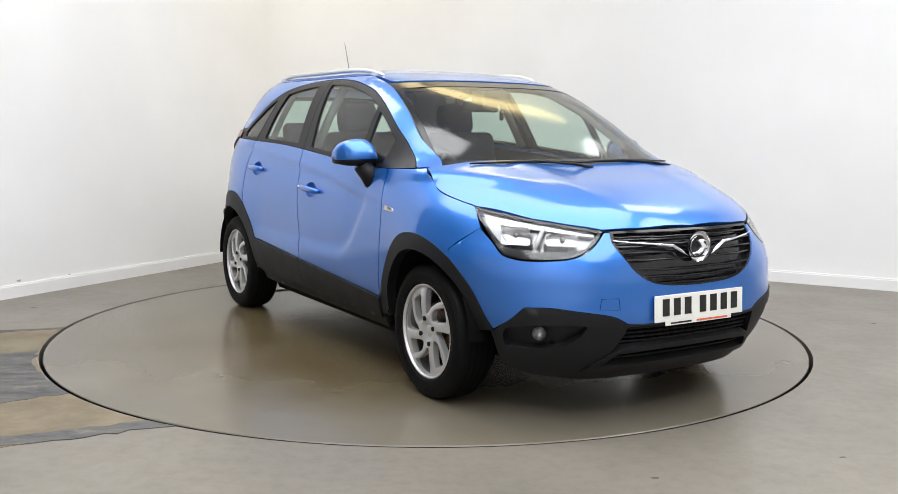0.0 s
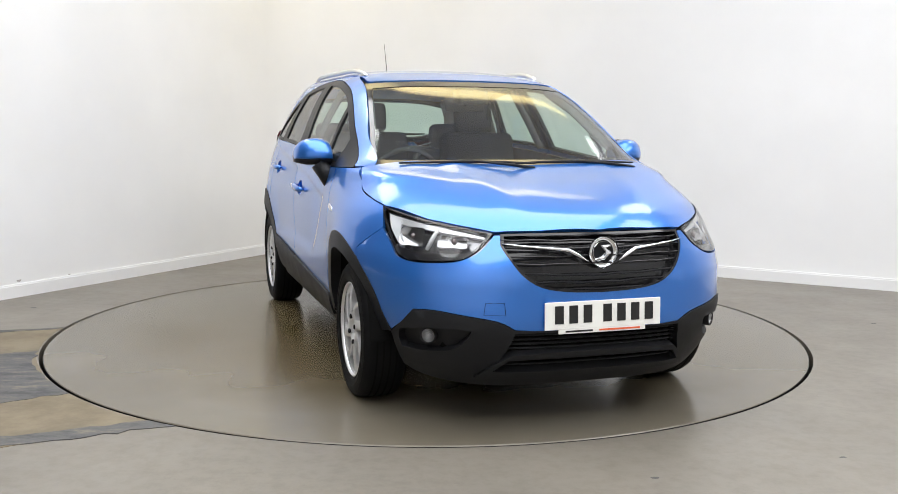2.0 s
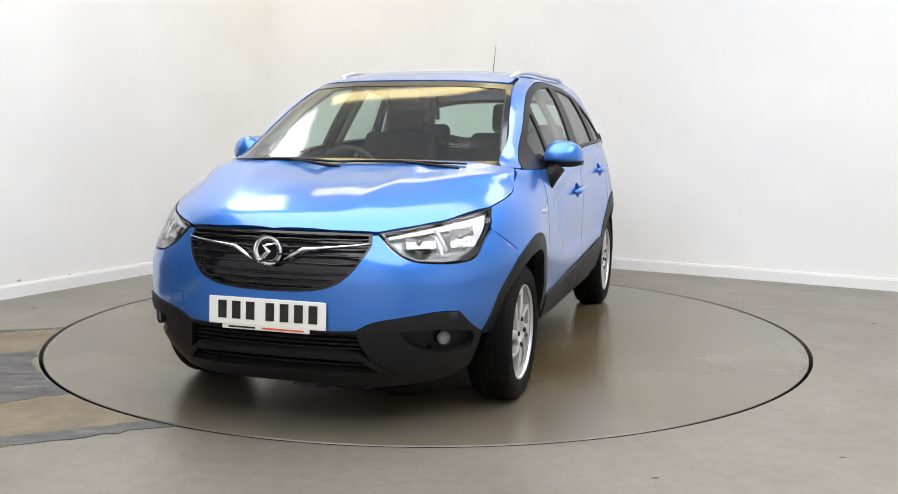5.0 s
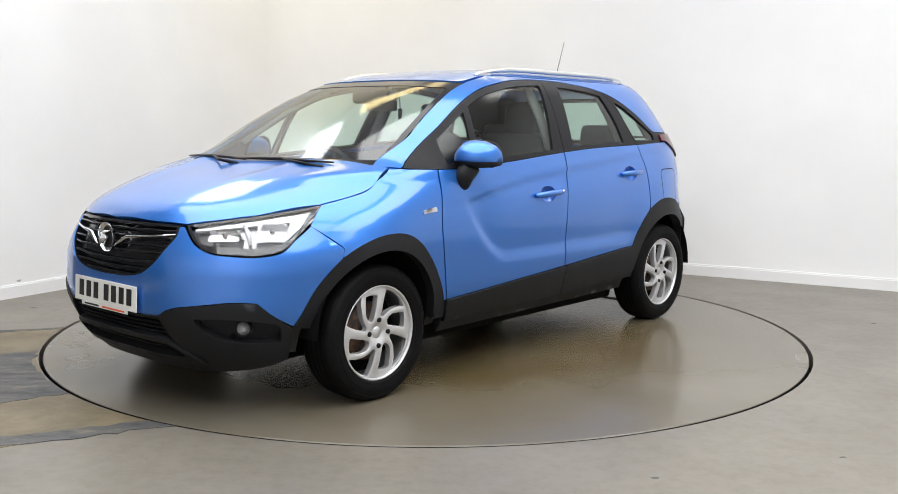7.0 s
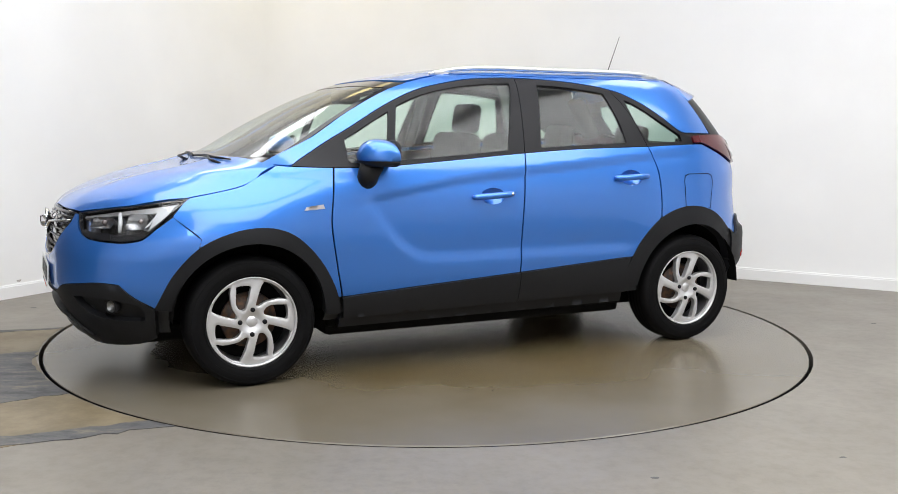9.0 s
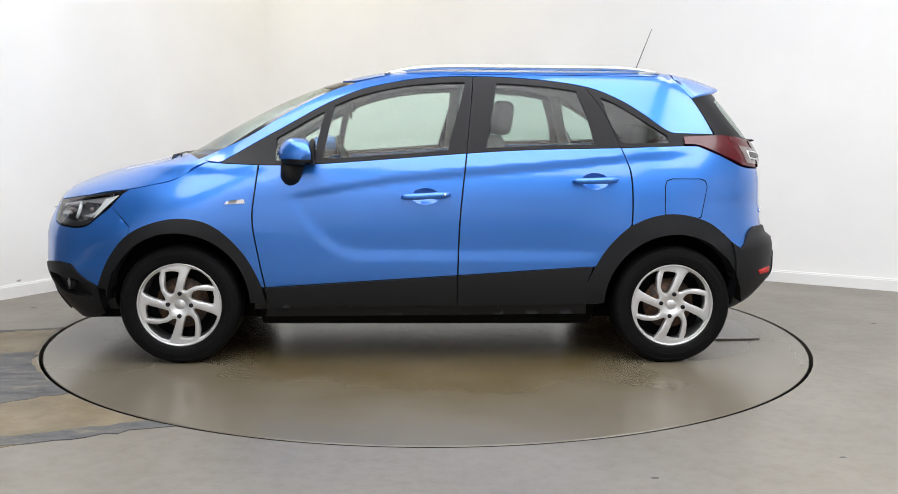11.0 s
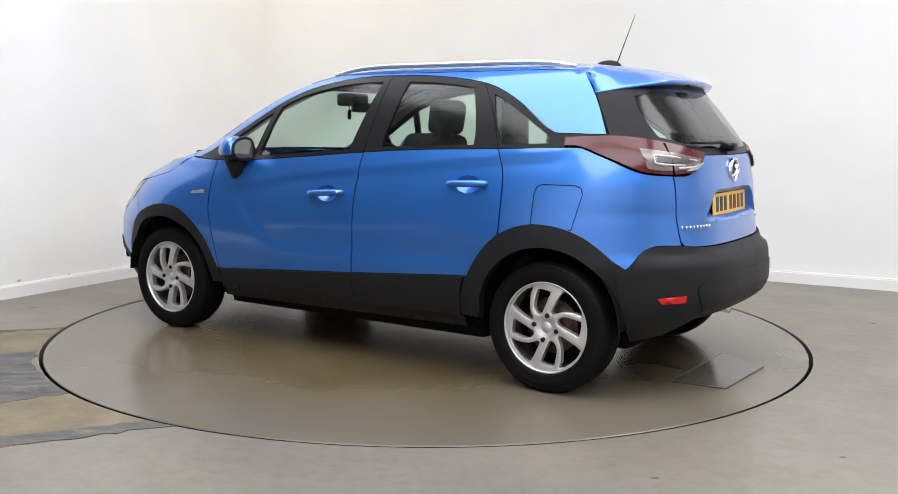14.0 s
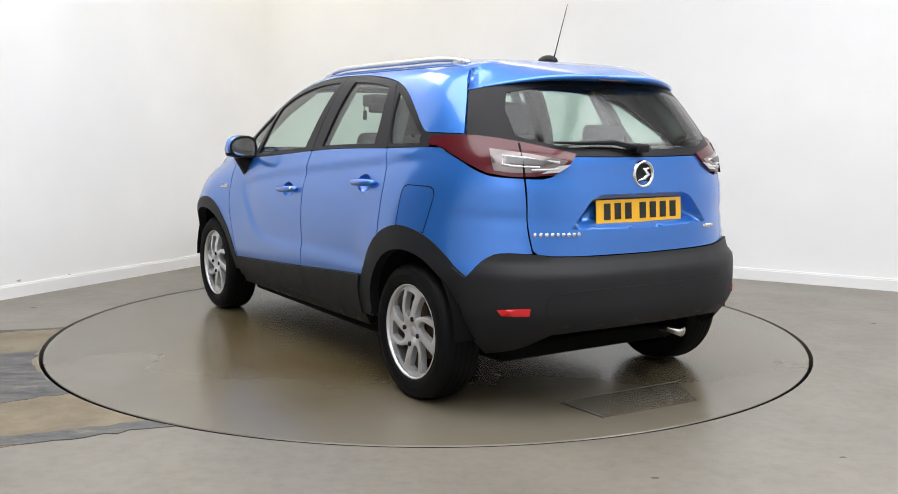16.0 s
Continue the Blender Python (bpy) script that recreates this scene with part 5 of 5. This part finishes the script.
# ---------------------------------------------------------------- cabin
def build_cabin():
    bm = bmesh.new()
    rows = []
    for y in np.linspace(-0.70, 0.70, 15):
        b = 0.02 * math.exp(-((y + 0.36) / 0.2) ** 2)
        rows.append([bm.verts.new(q) for q in ((1.25 - 0.25 * abs(y) ** 3, y, 1.02), (1.0, y, 1.035 + b), (0.78, y, 1.03 + b), (0.66, y, 1.0 + b), (0.62, y, 0.92), (0.66, y, 0.70), (0.75, y, 0.45))])
    for a, b in zip(rows, rows[1:]):
        for k in range(6):
            bm.faces.new((a[k], a[k + 1], b[k + 1], b[k]))
    part("dashboard", bm, cabin, car, "dark moulded dashboard")
    bm = bmesh.new()
    c, tilt = Vector((0.46, -0.36, 0.965)), Matrix.Rotation(radians(-62), 4, "Y")
    ringp = [c + (tilt @ Vector((0.185 * math.cos(a), 0.185 * math.sin(a), 0))) for a in [2 * math.pi * k / 36 for k in range(37)]]
    tube(bm, ringp, 0.015, 8, 1.0, False)
    for a in (20, 160, 270):
        tube(bm, [c + tilt @ Vector((0.02 * math.cos(radians(a)), 0.02 * math.sin(radians(a)), -0.02)), c + tilt @ Vector((0.18 * math.cos(radians(a)), 0.18 * math.sin(radians(a)), 0))], 0.016, 6)
    bmesh.ops.create_uvsphere(bm, u_segments=12, v_segments=8, radius=1, matrix=Matrix.Translation(c) @ tilt @ Matrix.Diagonal((0.07, 0.08, 0.03, 1)))
    tube(bm, [c, c + Vector((0.25, 0, -0.06))], 0.03, 8)
    part("steering_wheel", bm, cabin, car, "dark three-spoke steering wheel")

    def seat(x, y, wide, z_top, rest=1):
        bm = bmesh.new()
        box(bm, (x - 0.02, y - wide, 0.42), (x + 0.50, y + wide, 0.62), 0.06, 3)
        ob = part("seat", bm, cloth, car, "dark cloth car seat")
        bm = bmesh.new()
        box(bm, (-0.07, -wide, 0.0), (0.07, wide, z_top - 0.62 - 0.10), 0.06, 3, Matrix.Translation((x, y, 0.55)) @ Matrix.Rotation(radians(-14), 4, "Y"))
        part("backrest", bm, cloth, ob)
        ys = (0,) if rest == 1 else (-0.42, 0.42)
        for dy in ys:
            xt = x - 0.19 * (z_top - 0.62) / 0.75
            bm = bmesh.new()
            box(bm, (-0.055, -0.125, 0.0), (0.055, 0.125, 0.19), 0.05, 3, Matrix.Translation((xt - 0.01, y + dy, z_top - 0.19)) @ Matrix.Rotation(radians(-8), 4, "Y"))
            part("headrest", bm, cloth, ob)
            bm = bmesh.new()
            for k in (-0.06, 0.06):
                tube(bm, [(xt, y + dy + k, z_top - 0.30), (xt - 0.01, y + dy + k, z_top - 0.15)], 0.006, 6)
            part("headrest_post", bm, chrome, ob, "thin chrome headrest posts")
    seat(-0.20, 0.36, 0.245, 1.40)
    seat(-0.20, -0.36, 0.245, 1.40)
    seat(-0.98, 0.0, 0.62, 1.27, 3)
    bm = bmesh.new()
    box(bm, (0.43, -0.115, 1.335), (0.46, 0.115, 1.395), 0.014)
    box(bm, (0.47, -0.085, 1.375), (0.60, 0.085, 1.455), 0.02)
    tube(bm, [(0.455, 0, 1.375), (0.50, 0, 1.41)], 0.014, 8)
    part("rear_view_mirror", bm, cabin, car, "dark rear-view mirror with a sensor housing")
    for s in (1, -1):
        for nm, pts, r in (("pillar_lining", [(-0.20, 0.545, 1.48), (-0.19, 0.65, 1.3), (-0.17, 0.74, 1.12)], 0.035), ("pillar_lining", [(-0.87, 0.59, 1.45), (-0.91, 0.66, 1.3), (-0.945, 0.72, 1.15)], 0.032),
                           ("pillar_lining", [(0.36, 0.545, 1.45), (0.62, 0.595, 1.335), (0.93, 0.655, 1.15)], 0.030), ("pillar_lining", [(-1.36, 0.50, 1.43), (-1.46, 0.57, 1.32), (-1.55, 0.60, 1.2)], 0.07)):
            bm = bmesh.new()
            tube(bm, [(x, s * y, z) for x, y, z in pts], r, 8, 0.6)
            part(nm, bm, pillar_lining, car, "grey inner pillar lining")
    bm = bmesh.new()
    box(bm, (-1.72, -0.52, 1.08), (-1.15, 0.52, 1.10), 0.008)
    part("parcel_shelf", bm, cabin, car, "dark parcel shelf")
    bm = bmesh.new()
    tube(bm, [(0.45, 0.145, 1.42), (0.445, 0.145, 1.35)], 0.003, 5)
    box(bm, (0.437, 0.133, 1.29), (0.452, 0.157, 1.35), 0.006)
    part("air_freshener", bm, dark, car, "small dark tag hanging by the mirror")


build_cabin()

# ---------------------------------------------------------------- floor and platform
concrete = Mat("grey_painted_concrete", (0.30, 0.28, 0.255), 0.4)
base = concrete.ramp(concrete.noise(0.9, 6, 0.6), ((0.3, (0.141, 0.122, 0.096)), (0.72, (0.187, 0.163, 0.131))))
fine = concrete.ramp(concrete.noise(14, 6, 0.7), ((0.30, (0.10, 0.10, 0.10)), (0.62, (0.24, 0.235, 0.22))))
concrete.link(concrete.mix(0.22, base, fine), concrete.b.inputs["Base Color"])
concrete.vary_rough(concrete.noise(2.5, 5), 0.28, 0.5)
concrete.bump(concrete.noise(35, 4), 0.12, 0.002)
concrete = concrete.m

disc_top = Mat("brown_centred_platform_paint", (0.28, 0.25, 0.21), 0.3)
grey = disc_top.ramp(disc_top.noise(0.9, 4, 0.5), ((0.3, (0.126, 0.110, 0.083)), (0.72, (0.159, 0.141, 0.111))))
# browner and darker towards the centre, with an uneven border
brown = disc_top.ramp(disc_top.noise(1.6, 4, 0.55), ((0.3, (0.098, 0.072, 0.032)), (0.7, (0.134, 0.106, 0.062))))
far = disc_top.node("ShaderNodeVectorMath")
far.operation = "LENGTH"
disc_top.link(disc_top.tc.outputs["Object"], far.inputs[0])
edge = disc_top.node("ShaderNodeMath")
edge.operation = "MULTIPLY_ADD"
edge.inputs[1].default_value = 1.1
disc_top.link(disc_top.noise(0.8, 3), edge.inputs[0])
disc_top.link(far.outputs["Value"], edge.inputs[2])
soft = disc_top.node("ShaderNodeMapRange", From_Min=1.75, From_Max=2.55)
disc_top.link(edge.outputs[0], soft.inputs[0])
disc_top.link(disc_top.mix(soft.outputs[0], brown, grey), disc_top.b.inputs["Base Color"])
disc_top.vary_rough(disc_top.noise(1.2, 3), 0.20, 0.28)
disc_top = disc_top.m

brown_patch = Mat("worn_brown_floor", (0.30, 0.25, 0.17), 0.5)
brown_patch.link(brown_patch.ramp(brown_patch.noise(5, 6, 0.65), ((0.3, (0.125, 0.095, 0.050)), (0.7, (0.20, 0.163, 0.102)))), brown_patch.b.inputs["Base Color"])
brown_patch.bump(brown_patch.noise(40, 4), 0.2, 0.002)
brown_patch = brown_patch.m
grey_patch = Mat("worn_dark_floor", (0.12, 0.12, 0.12), 0.55)
grey_patch.link(grey_patch.ramp(grey_patch.noise(5, 9, 0.75, (0.8, 2.2, 1.0)), ((0.38, (0.032, 0.033, 0.037)), (0.52, (0.080, 0.079, 0.080)), (0.64, (0.17, 0.152, 0.115)))), grey_patch.b.inputs["Base Color"])
grey_patch.bump(grey_patch.noise(50, 4), 0.3, 0.003)
grey_patch = grey_patch.m
wall_paint = Mat("white_wall_paint", (0.82, 0.82, 0.82), 0.6)
wall_paint.link(wall_paint.ramp(wall_paint.noise(0.8, 4), ((0.3, (0.79, 0.79, 0.79)), (0.7, (0.84, 0.84, 0.84)))), wall_paint.b.inputs["Base Color"])
wall_paint.bump(wall_paint.noise(60, 3), 0.05, 0.001)
wall_paint = wall_paint.m
smudge_mat = Mat("grey_scuff", (0.42, 0.40, 0.38), 0.7).m
skirting_paint = Mat("white_gloss_paint", (0.80, 0.80, 0.80), 0.3).m
plate_metal = Mat("smooth_hatch_paint", (0.10, 0.088, 0.070), 0.16).m
steel = Mat("dark_steel_plate", (0.10, 0.095, 0.09), 0.5, 0.3).m

R_DISC, GAP = 2.230, 0.021
RIGHT = (1.885, -1.05)
CORNER = Vector((-1.165, 4.20))
ALONG_R = Vector((math.cos(radians(-29.6)), math.sin(radians(-29.6))))
ALONG_L = Vector((-math.cos(radians(60.4)), -math.sin(radians(60.4))))
ROOM_R, ROOM_L, COVE = 11.5, 9.6, 0.9


def room_line(inset=0.0, n=14):
    """the walls' inner line on the floor, one corner rounded"""
    c = CORNER + (ALONG_R + ALONG_L) * inset
    pts = []
    o = c + (ALONG_R + ALONG_L) * COVE
    for k in range(n + 1):
        a = math.pi / 2 * k / n
        pts.append(o - ALONG_R * COVE * math.cos(a) - ALONG_L * COVE * math.sin(a))
    r = c + ALONG_R * ROOM_R
    far = c + ALONG_R * ROOM_R + ALONG_L * ROOM_L
    l = c + ALONG_L * ROOM_L
    # first point touches the left wall, last one the right wall
    return pts, r, far, l


def slab(bm, line, z0, z1, thick, outward):
    """an upright band along a line, with thickness"""
    n = len(line)
    nor = []
    for i in range(n):
        d = (line[min(i + 1, n - 1)] - line[max(i - 1, 0)]).normalized()
        nor.append(Vector((-d.y, d.x)) * outward)
    cols = []
    for q, m in zip(line, nor):
        b = q + m * thick
        cols.append([bm.verts.new((q.x, q.y, z0)), bm.verts.new((q.x, q.y, z1)), bm.verts.new((b.x, b.y, z1)), bm.verts.new((b.x, b.y, z0))])
    for a, b in zip(cols, cols[1:]):
        for k in range(4):
            bm.faces.new((a[k], a[(k + 1) % 4], b[(k + 1) % 4], b[k]))
    bm.faces.new(cols[0][::-1]), bm.faces.new(cols[-1])
    bmesh.ops.recalc_face_normals(bm, faces=bm.faces)


cove_line, room_r, room_far, room_l = room_line()
bm = bmesh.new()
wall_end = CORNER + ALONG_L * 4.8
slab(bm, [wall_end] + cove_line + [room_r], 0, CEILING, 0.2, 1)
for f in bm.faces:
    f.smooth = True
wall = part("wall_back", bm, wall_paint)
wall.data.set_sharp_from_angle(angle=radians(30))
tagged(wall, "plain white studio wall with a rounded corner", "wall", kind="structure")
# added walls out of view; the left one is dark to deepen the doors' reflections
dark_wall = Mat("dark_wall_for_reflections", (0.06, 0.06, 0.063), 0.7)
dark_wall.bump(dark_wall.noise(60, 3), 0.05, 0.001)
for nm, a, b, mat in (("unseen_wall_side", room_r, room_far, wall_paint), ("unseen_wall_front", room_far, room_l, wall_paint), ("unseen_wall_left", room_l, wall_end, dark_wall.m)):
    bm = bmesh.new()
    slab(bm, [a, b], 0, CEILING, 0.2, 1)
    tagged(part(nm, bm, mat, smooth=False), "plain unseen wall added to close the room and shape reflections", "wall", kind="structure")
skirt_line = [room_l] + cove_line + [room_r]
bm = bmesh.new()
slab(bm, [q for q in skirt_line], 0, 0.085, 0.018, -1)
sk = part("baseboard", bm, skirting_paint)
sk.data.set_sharp_from_angle(angle=radians(30))
tagged(sk, "white painted skirting board along the wall", "skirting board", kind="structure")
bm = bmesh.new()
slab(bm, [q for q in skirt_line], 0.085, 0.097, 0.010, -1)
sk2 = part("trim", bm, skirting_paint)
sk2.data.set_sharp_from_angle(angle=radians(30))
tagged(sk2, "rounded top edge of the skirting board", "skirting board", kind="structure")

# small scuffs low on the wall: metres from the corner, height, size
for d, z, r in ((3.657, 0.1175, 0.012), (3.215, 0.106, 0.007)):
    bm = bmesh.new()
    q = CORNER + ALONG_L * d
    out = Vector((ALONG_R.x, ALONG_R.y))
    for off in (0.0, 0.0015):
        ringv = [bm.verts.new((q.x + out.x * off + ALONG_L.x * 1.6 * r * math.cos(a), q.y + out.y * off + ALONG_L.y * 1.6 * r * math.cos(a), z + r * (0.7 + 0.2 * math.sin(3 * a)) * math.sin(a))) for a in [k * math.pi / 8 for k in range(16)]]
        bm.faces.new(ringv)
    bmesh.ops.bridge_loops(bm, edges=bm.edges[:])
    tagged(part("wall_scuff", bm, smudge_mat, smooth=False), "small grey scuff on the white wall", "scuff", "wall scuffs", "structure")

# floor with a round opening, platform in it
square = [CORNER, room_r, room_far, room_l]
bm = bmesh.new()
N = 180
inner = [Vector((R_DISC + GAP) * Vector((math.cos(2 * math.pi * k / N), math.sin(2 * math.pi * k / N)))) for k in range(N)]


def to_square(d):
    """where a way from the centre leaves the room"""
    best = 1e9
    for a, b in zip(square, square[1:] + square[:1]):
        e = b - a
        den = d.x * e.y - d.y * e.x
        if abs(den) > 1e-9:
            t = (a.x * e.y - a.y * e.x) / den
            u = (a.x * d.y - a.y * d.x) / den
            if t > 0 and -1e-6 <= u <= 1 + 1e-6:
                best = min(best, t)
    return d * best


rows = []
for q in inner:
    d = q.normalized()
    o = to_square(d)
    rows.append([bm.verts.new((q.x, q.y, -0.25)), bm.verts.new((q.x, q.y, 0.0)), bm.verts.new((o.x, o.y, 0.0))])
for k in range(N):
    a, b = rows[k], rows[(k + 1) % N]
    bm.faces.new((a[0], b[0], b[1], a[1]))
    bm.faces.new((a[1], b[1], b[2], a[2]))
bmesh.ops.recalc_face_normals(bm, faces=bm.faces)
tagged(part("floor", bm, concrete, smooth=False), "grey painted concrete studio floor with faint scuffs", "floor", kind="structure")
bm = bmesh.new()
bmesh.ops.create_circle(bm, cap_ends=True, segments=64, radius=2.4, matrix=Matrix.Translation((0, 0, -0.25)))
tagged(part("platform_pit", bm, dark, smooth=False), "dark pit under the turntable", "pit", kind="structure")

bm = bmesh.new()
lathe(bm, [(0.0, 0.0), (R_DISC - 0.004, 0.0), (R_DISC, -0.004)], 180)
bm.transform(Matrix.Rotation(radians(90), 4, "X"))
bmesh.ops.recalc_face_normals(bm, faces=bm.faces)
turntable = part("turntable", bm, disc_top, smooth=False)
tagged(turntable, "round brown-grey turntable platform set flush in the floor", "turntable")
# the platform's side, coloured dark so that the gap around it looks shaded
bm = bmesh.new()
lathe(bm, [(R_DISC, -0.004), (R_DISC, -0.12), (R_DISC - 0.05, -0.12)], 180)
bm.transform(Matrix.Rotation(radians(90), 4, "X"))
bmesh.ops.recalc_face_normals(bm, faces=bm.faces)
part("rim_skirt", bm, dark, turntable, "side of the turntable coloured dark as shade in the gap", smooth=False)
TH = radians(196.25)


def on_disc(x, y):
    c, s = math.cos(TH), math.sin(TH)
    return (c * x - s * y, s * x + c * y)


corners = [on_disc(*q) for q in ((1.765, -0.137), (1.985, -0.36), (1.80, -0.88), (1.539, -0.821))]
bm = bmesh.new()
lo = [bm.verts.new((x, y, 0.0)) for x, y in corners]
hi = [bm.verts.new((x, y, 0.008)) for x, y in corners]
bm.faces.new(hi)
for k in range(4):
    bm.faces.new((lo[k], lo[(k + 1) % 4], hi[(k + 1) % 4], hi[k]))
bmesh.ops.recalc_face_normals(bm, faces=bm.faces)
part("hatch", bm, plate_metal, turntable, "low smooth brown hatch plate with dark edges", smooth=False)
bm = bmesh.new()
tube(bm, [(*corners[k % 4], 0.006) for k in (0, 3, 2)], 0.0035, 6)
part("hatch_edge", bm, steel, turntable, "dark steel hatch edge")

# worn strips in the floor beside the platform


def floor_patch(pts, mat, label, z, ragged=0.015, seed=0):
    """a thin worn layer that ends at the platform's edge"""
    rnd = random.Random(seed)
    line = []
    for i in range(len(pts)):
        a, b = Vector(pts[i]), Vector(pts[(i + 1) % len(pts)])
        n = max(2, int((b - a).length / 0.06))
        for k in range(n):
            q = a + (b - a) * k / n
            j = Vector((rnd.uniform(-1, 1), rnd.uniform(-1, 1))) * ragged
            q = q + j
            r = q.length
            if r < R_DISC + GAP + 0.004:
                q = q * ((R_DISC + GAP + 0.004) / r)
            line.append(q)
    bm = bmesh.new()
    top = [bm.verts.new((q.x, q.y, z)) for q in line]
    bot = [bm.verts.new((q.x, q.y, 0.0)) for q in line]
    bm.faces.new(top)
    for k in range(len(line)):
        bm.faces.new((bot[k], bot[(k + 1) % len(line)], top[(k + 1) % len(line)], top[k]))
    bmesh.ops.triangulate(bm, faces=[f for f in bm.faces if len(f.verts) > 4])
    bmesh.ops.recalc_face_normals(bm, faces=bm.faces)
    return tagged(part("floor_patch", bm, mat, smooth=False), label, "floor patch", "worn floor patches", "structure")


rim = [(2.256 * math.cos(radians(a)), 2.256 * math.sin(radians(a))) for a in range(183, 242, 4)]
floor_patch([(-6.0, -0.95), (-2.6, -0.16), (-2.245, -0.06)] + rim + [(-1.07, -1.99), (-1.20, -2.03), (-1.67, -2.26), (-5.5, -3.6)], brown_patch, "worn yellow-brown strip of floor beside the turntable", 0.002, 0.008, 1)
floor_patch([(-6.0, -1.0), (-2.62, -0.20), (-2.30, -0.105), (-2.245, -0.05), (-2.62, -0.13), (-6.0, -0.90)], grey_patch, "dark grey worn line across the floor", 0.0035, 0.012, 2)
floor_patch([(-5.8, -1.6), (-2.34, -0.72), (-2.14, -0.66), (-2.10, -0.90), (-1.92, -1.19), (-1.68, -1.49), (-1.78, -1.56), (-1.93, -1.66), (-5.6, -2.9)], grey_patch, "dark grey worn patch of floor", 0.0035, 0.022, 3)
floor_patch([(-5.5, -3.45), (-1.72, -2.14), (-1.42, -2.01), (-1.20, -1.93), (-1.06, -1.98), (-1.67, -2.255), (-5.4, -3.62)], grey_patch, "dark grey worn line across the floor", 0.0035, 0.016, 4)
for x, y, r in ((0.82, -2.57, 0.009), (2.3, -2.2, 0.006), (1.6, -2.35, 0.008), (2.9, 0.2, 0.01), (-0.6, -2.9, 0.006), (-2.7, 0.6, 0.012)):
    floor_patch([(x + r * (1.8 * math.cos(a)), y + r * math.sin(a)) for a in [k * 0.9 for k in range(7)]], grey_patch, "small dark mark on the floor", 0.001, 0.002, int(x * 100))

# ceiling with lamps, all out of view and laid out to suit the reflections
bm = bmesh.new()
bm.faces.new([bm.verts.new((q.x, q.y, CEILING)) for q in square])
bm.faces.new([bm.verts.new((q.x, q.y, CEILING + 0.2)) for q in square][::-1])
tagged(part("ceiling", bm, wall_paint, smooth=False), "plain white studio ceiling", "ceiling", kind="structure")
diffuser = bpy.data.materials.new("lamp_diffuser")
diffuser.use_nodes = True
dn = diffuser.node_tree.nodes["Principled BSDF"]
dn.inputs["Emission Color"].default_value = (0.96, 0.985, 1.0, 1)
dn.inputs["Emission Strength"].default_value = 2.0
# glow of an unseen warm panel, added to put yellow into the windscreen's reflection
warm_panel_glow = diffuser.copy()
warm_panel_glow.name = "added_warm_panel_glow"
warm_panel_glow.node_tree.nodes["Principled BSDF"].inputs["Emission Color"].default_value = (1, 0.8, 0.4, 1)
COOL, WARM = (0.99, 0.985, 1.0), (1.0, 0.84, 0.36)
# the two small cool panels near the back are added to brighten the walls
for x, y, sx, sy, power, colour in ((-0.3, -1.9, 5.4, 3.8, 150, COOL), (4.0, -2.8, 2.4, 4.4, 115, COOL), (0.3, -5.3, 4.8, 2.6, 90, COOL), (-2.3, 1.5, 1.0, 1.8, 27, COOL), (2.9, 1.2, 1.0, 1.4, 14, COOL), (0.3, 2.7, 3.6, 0.9, 18, WARM)):
    lamp = thing("unseen_light_panel", "flat white light panel placed out of view on the ceiling" if colour == COOL else "unseen warm yellow panel added for the windscreen's yellow reflection", "ceiling light", "studio ceiling lights")
    lamp.location = (x, y, CEILING)
    bm = bmesh.new()
    box(bm, (-sx / 2 - 0.03, -sy / 2 - 0.03, -0.06), (sx / 2 + 0.03, sy / 2 + 0.03, 0.0), 0.01)
    part("housing", bm, skirting_paint, lamp)
    bm = bmesh.new()
    box(bm, (-sx / 2, -sy / 2, -0.066), (sx / 2, sy / 2, -0.058))
    part("diffuser", bm, diffuser if colour == COOL else warm_panel_glow, lamp, smooth=False)
    area_lamp("unseen_panel_lamp", x, y, CEILING - 0.08, sx, sy, power, 0, colour)


def motions():
    walk(turntable, [(t, pose(0, 0, 0, 0, 0, a)) for t, a in TURN])
    walk(car, [(t, pose(0, 0, 0, 0, 0, a) @ pose(*CAR_AT, 0)) for t, a in TURN])


motions()
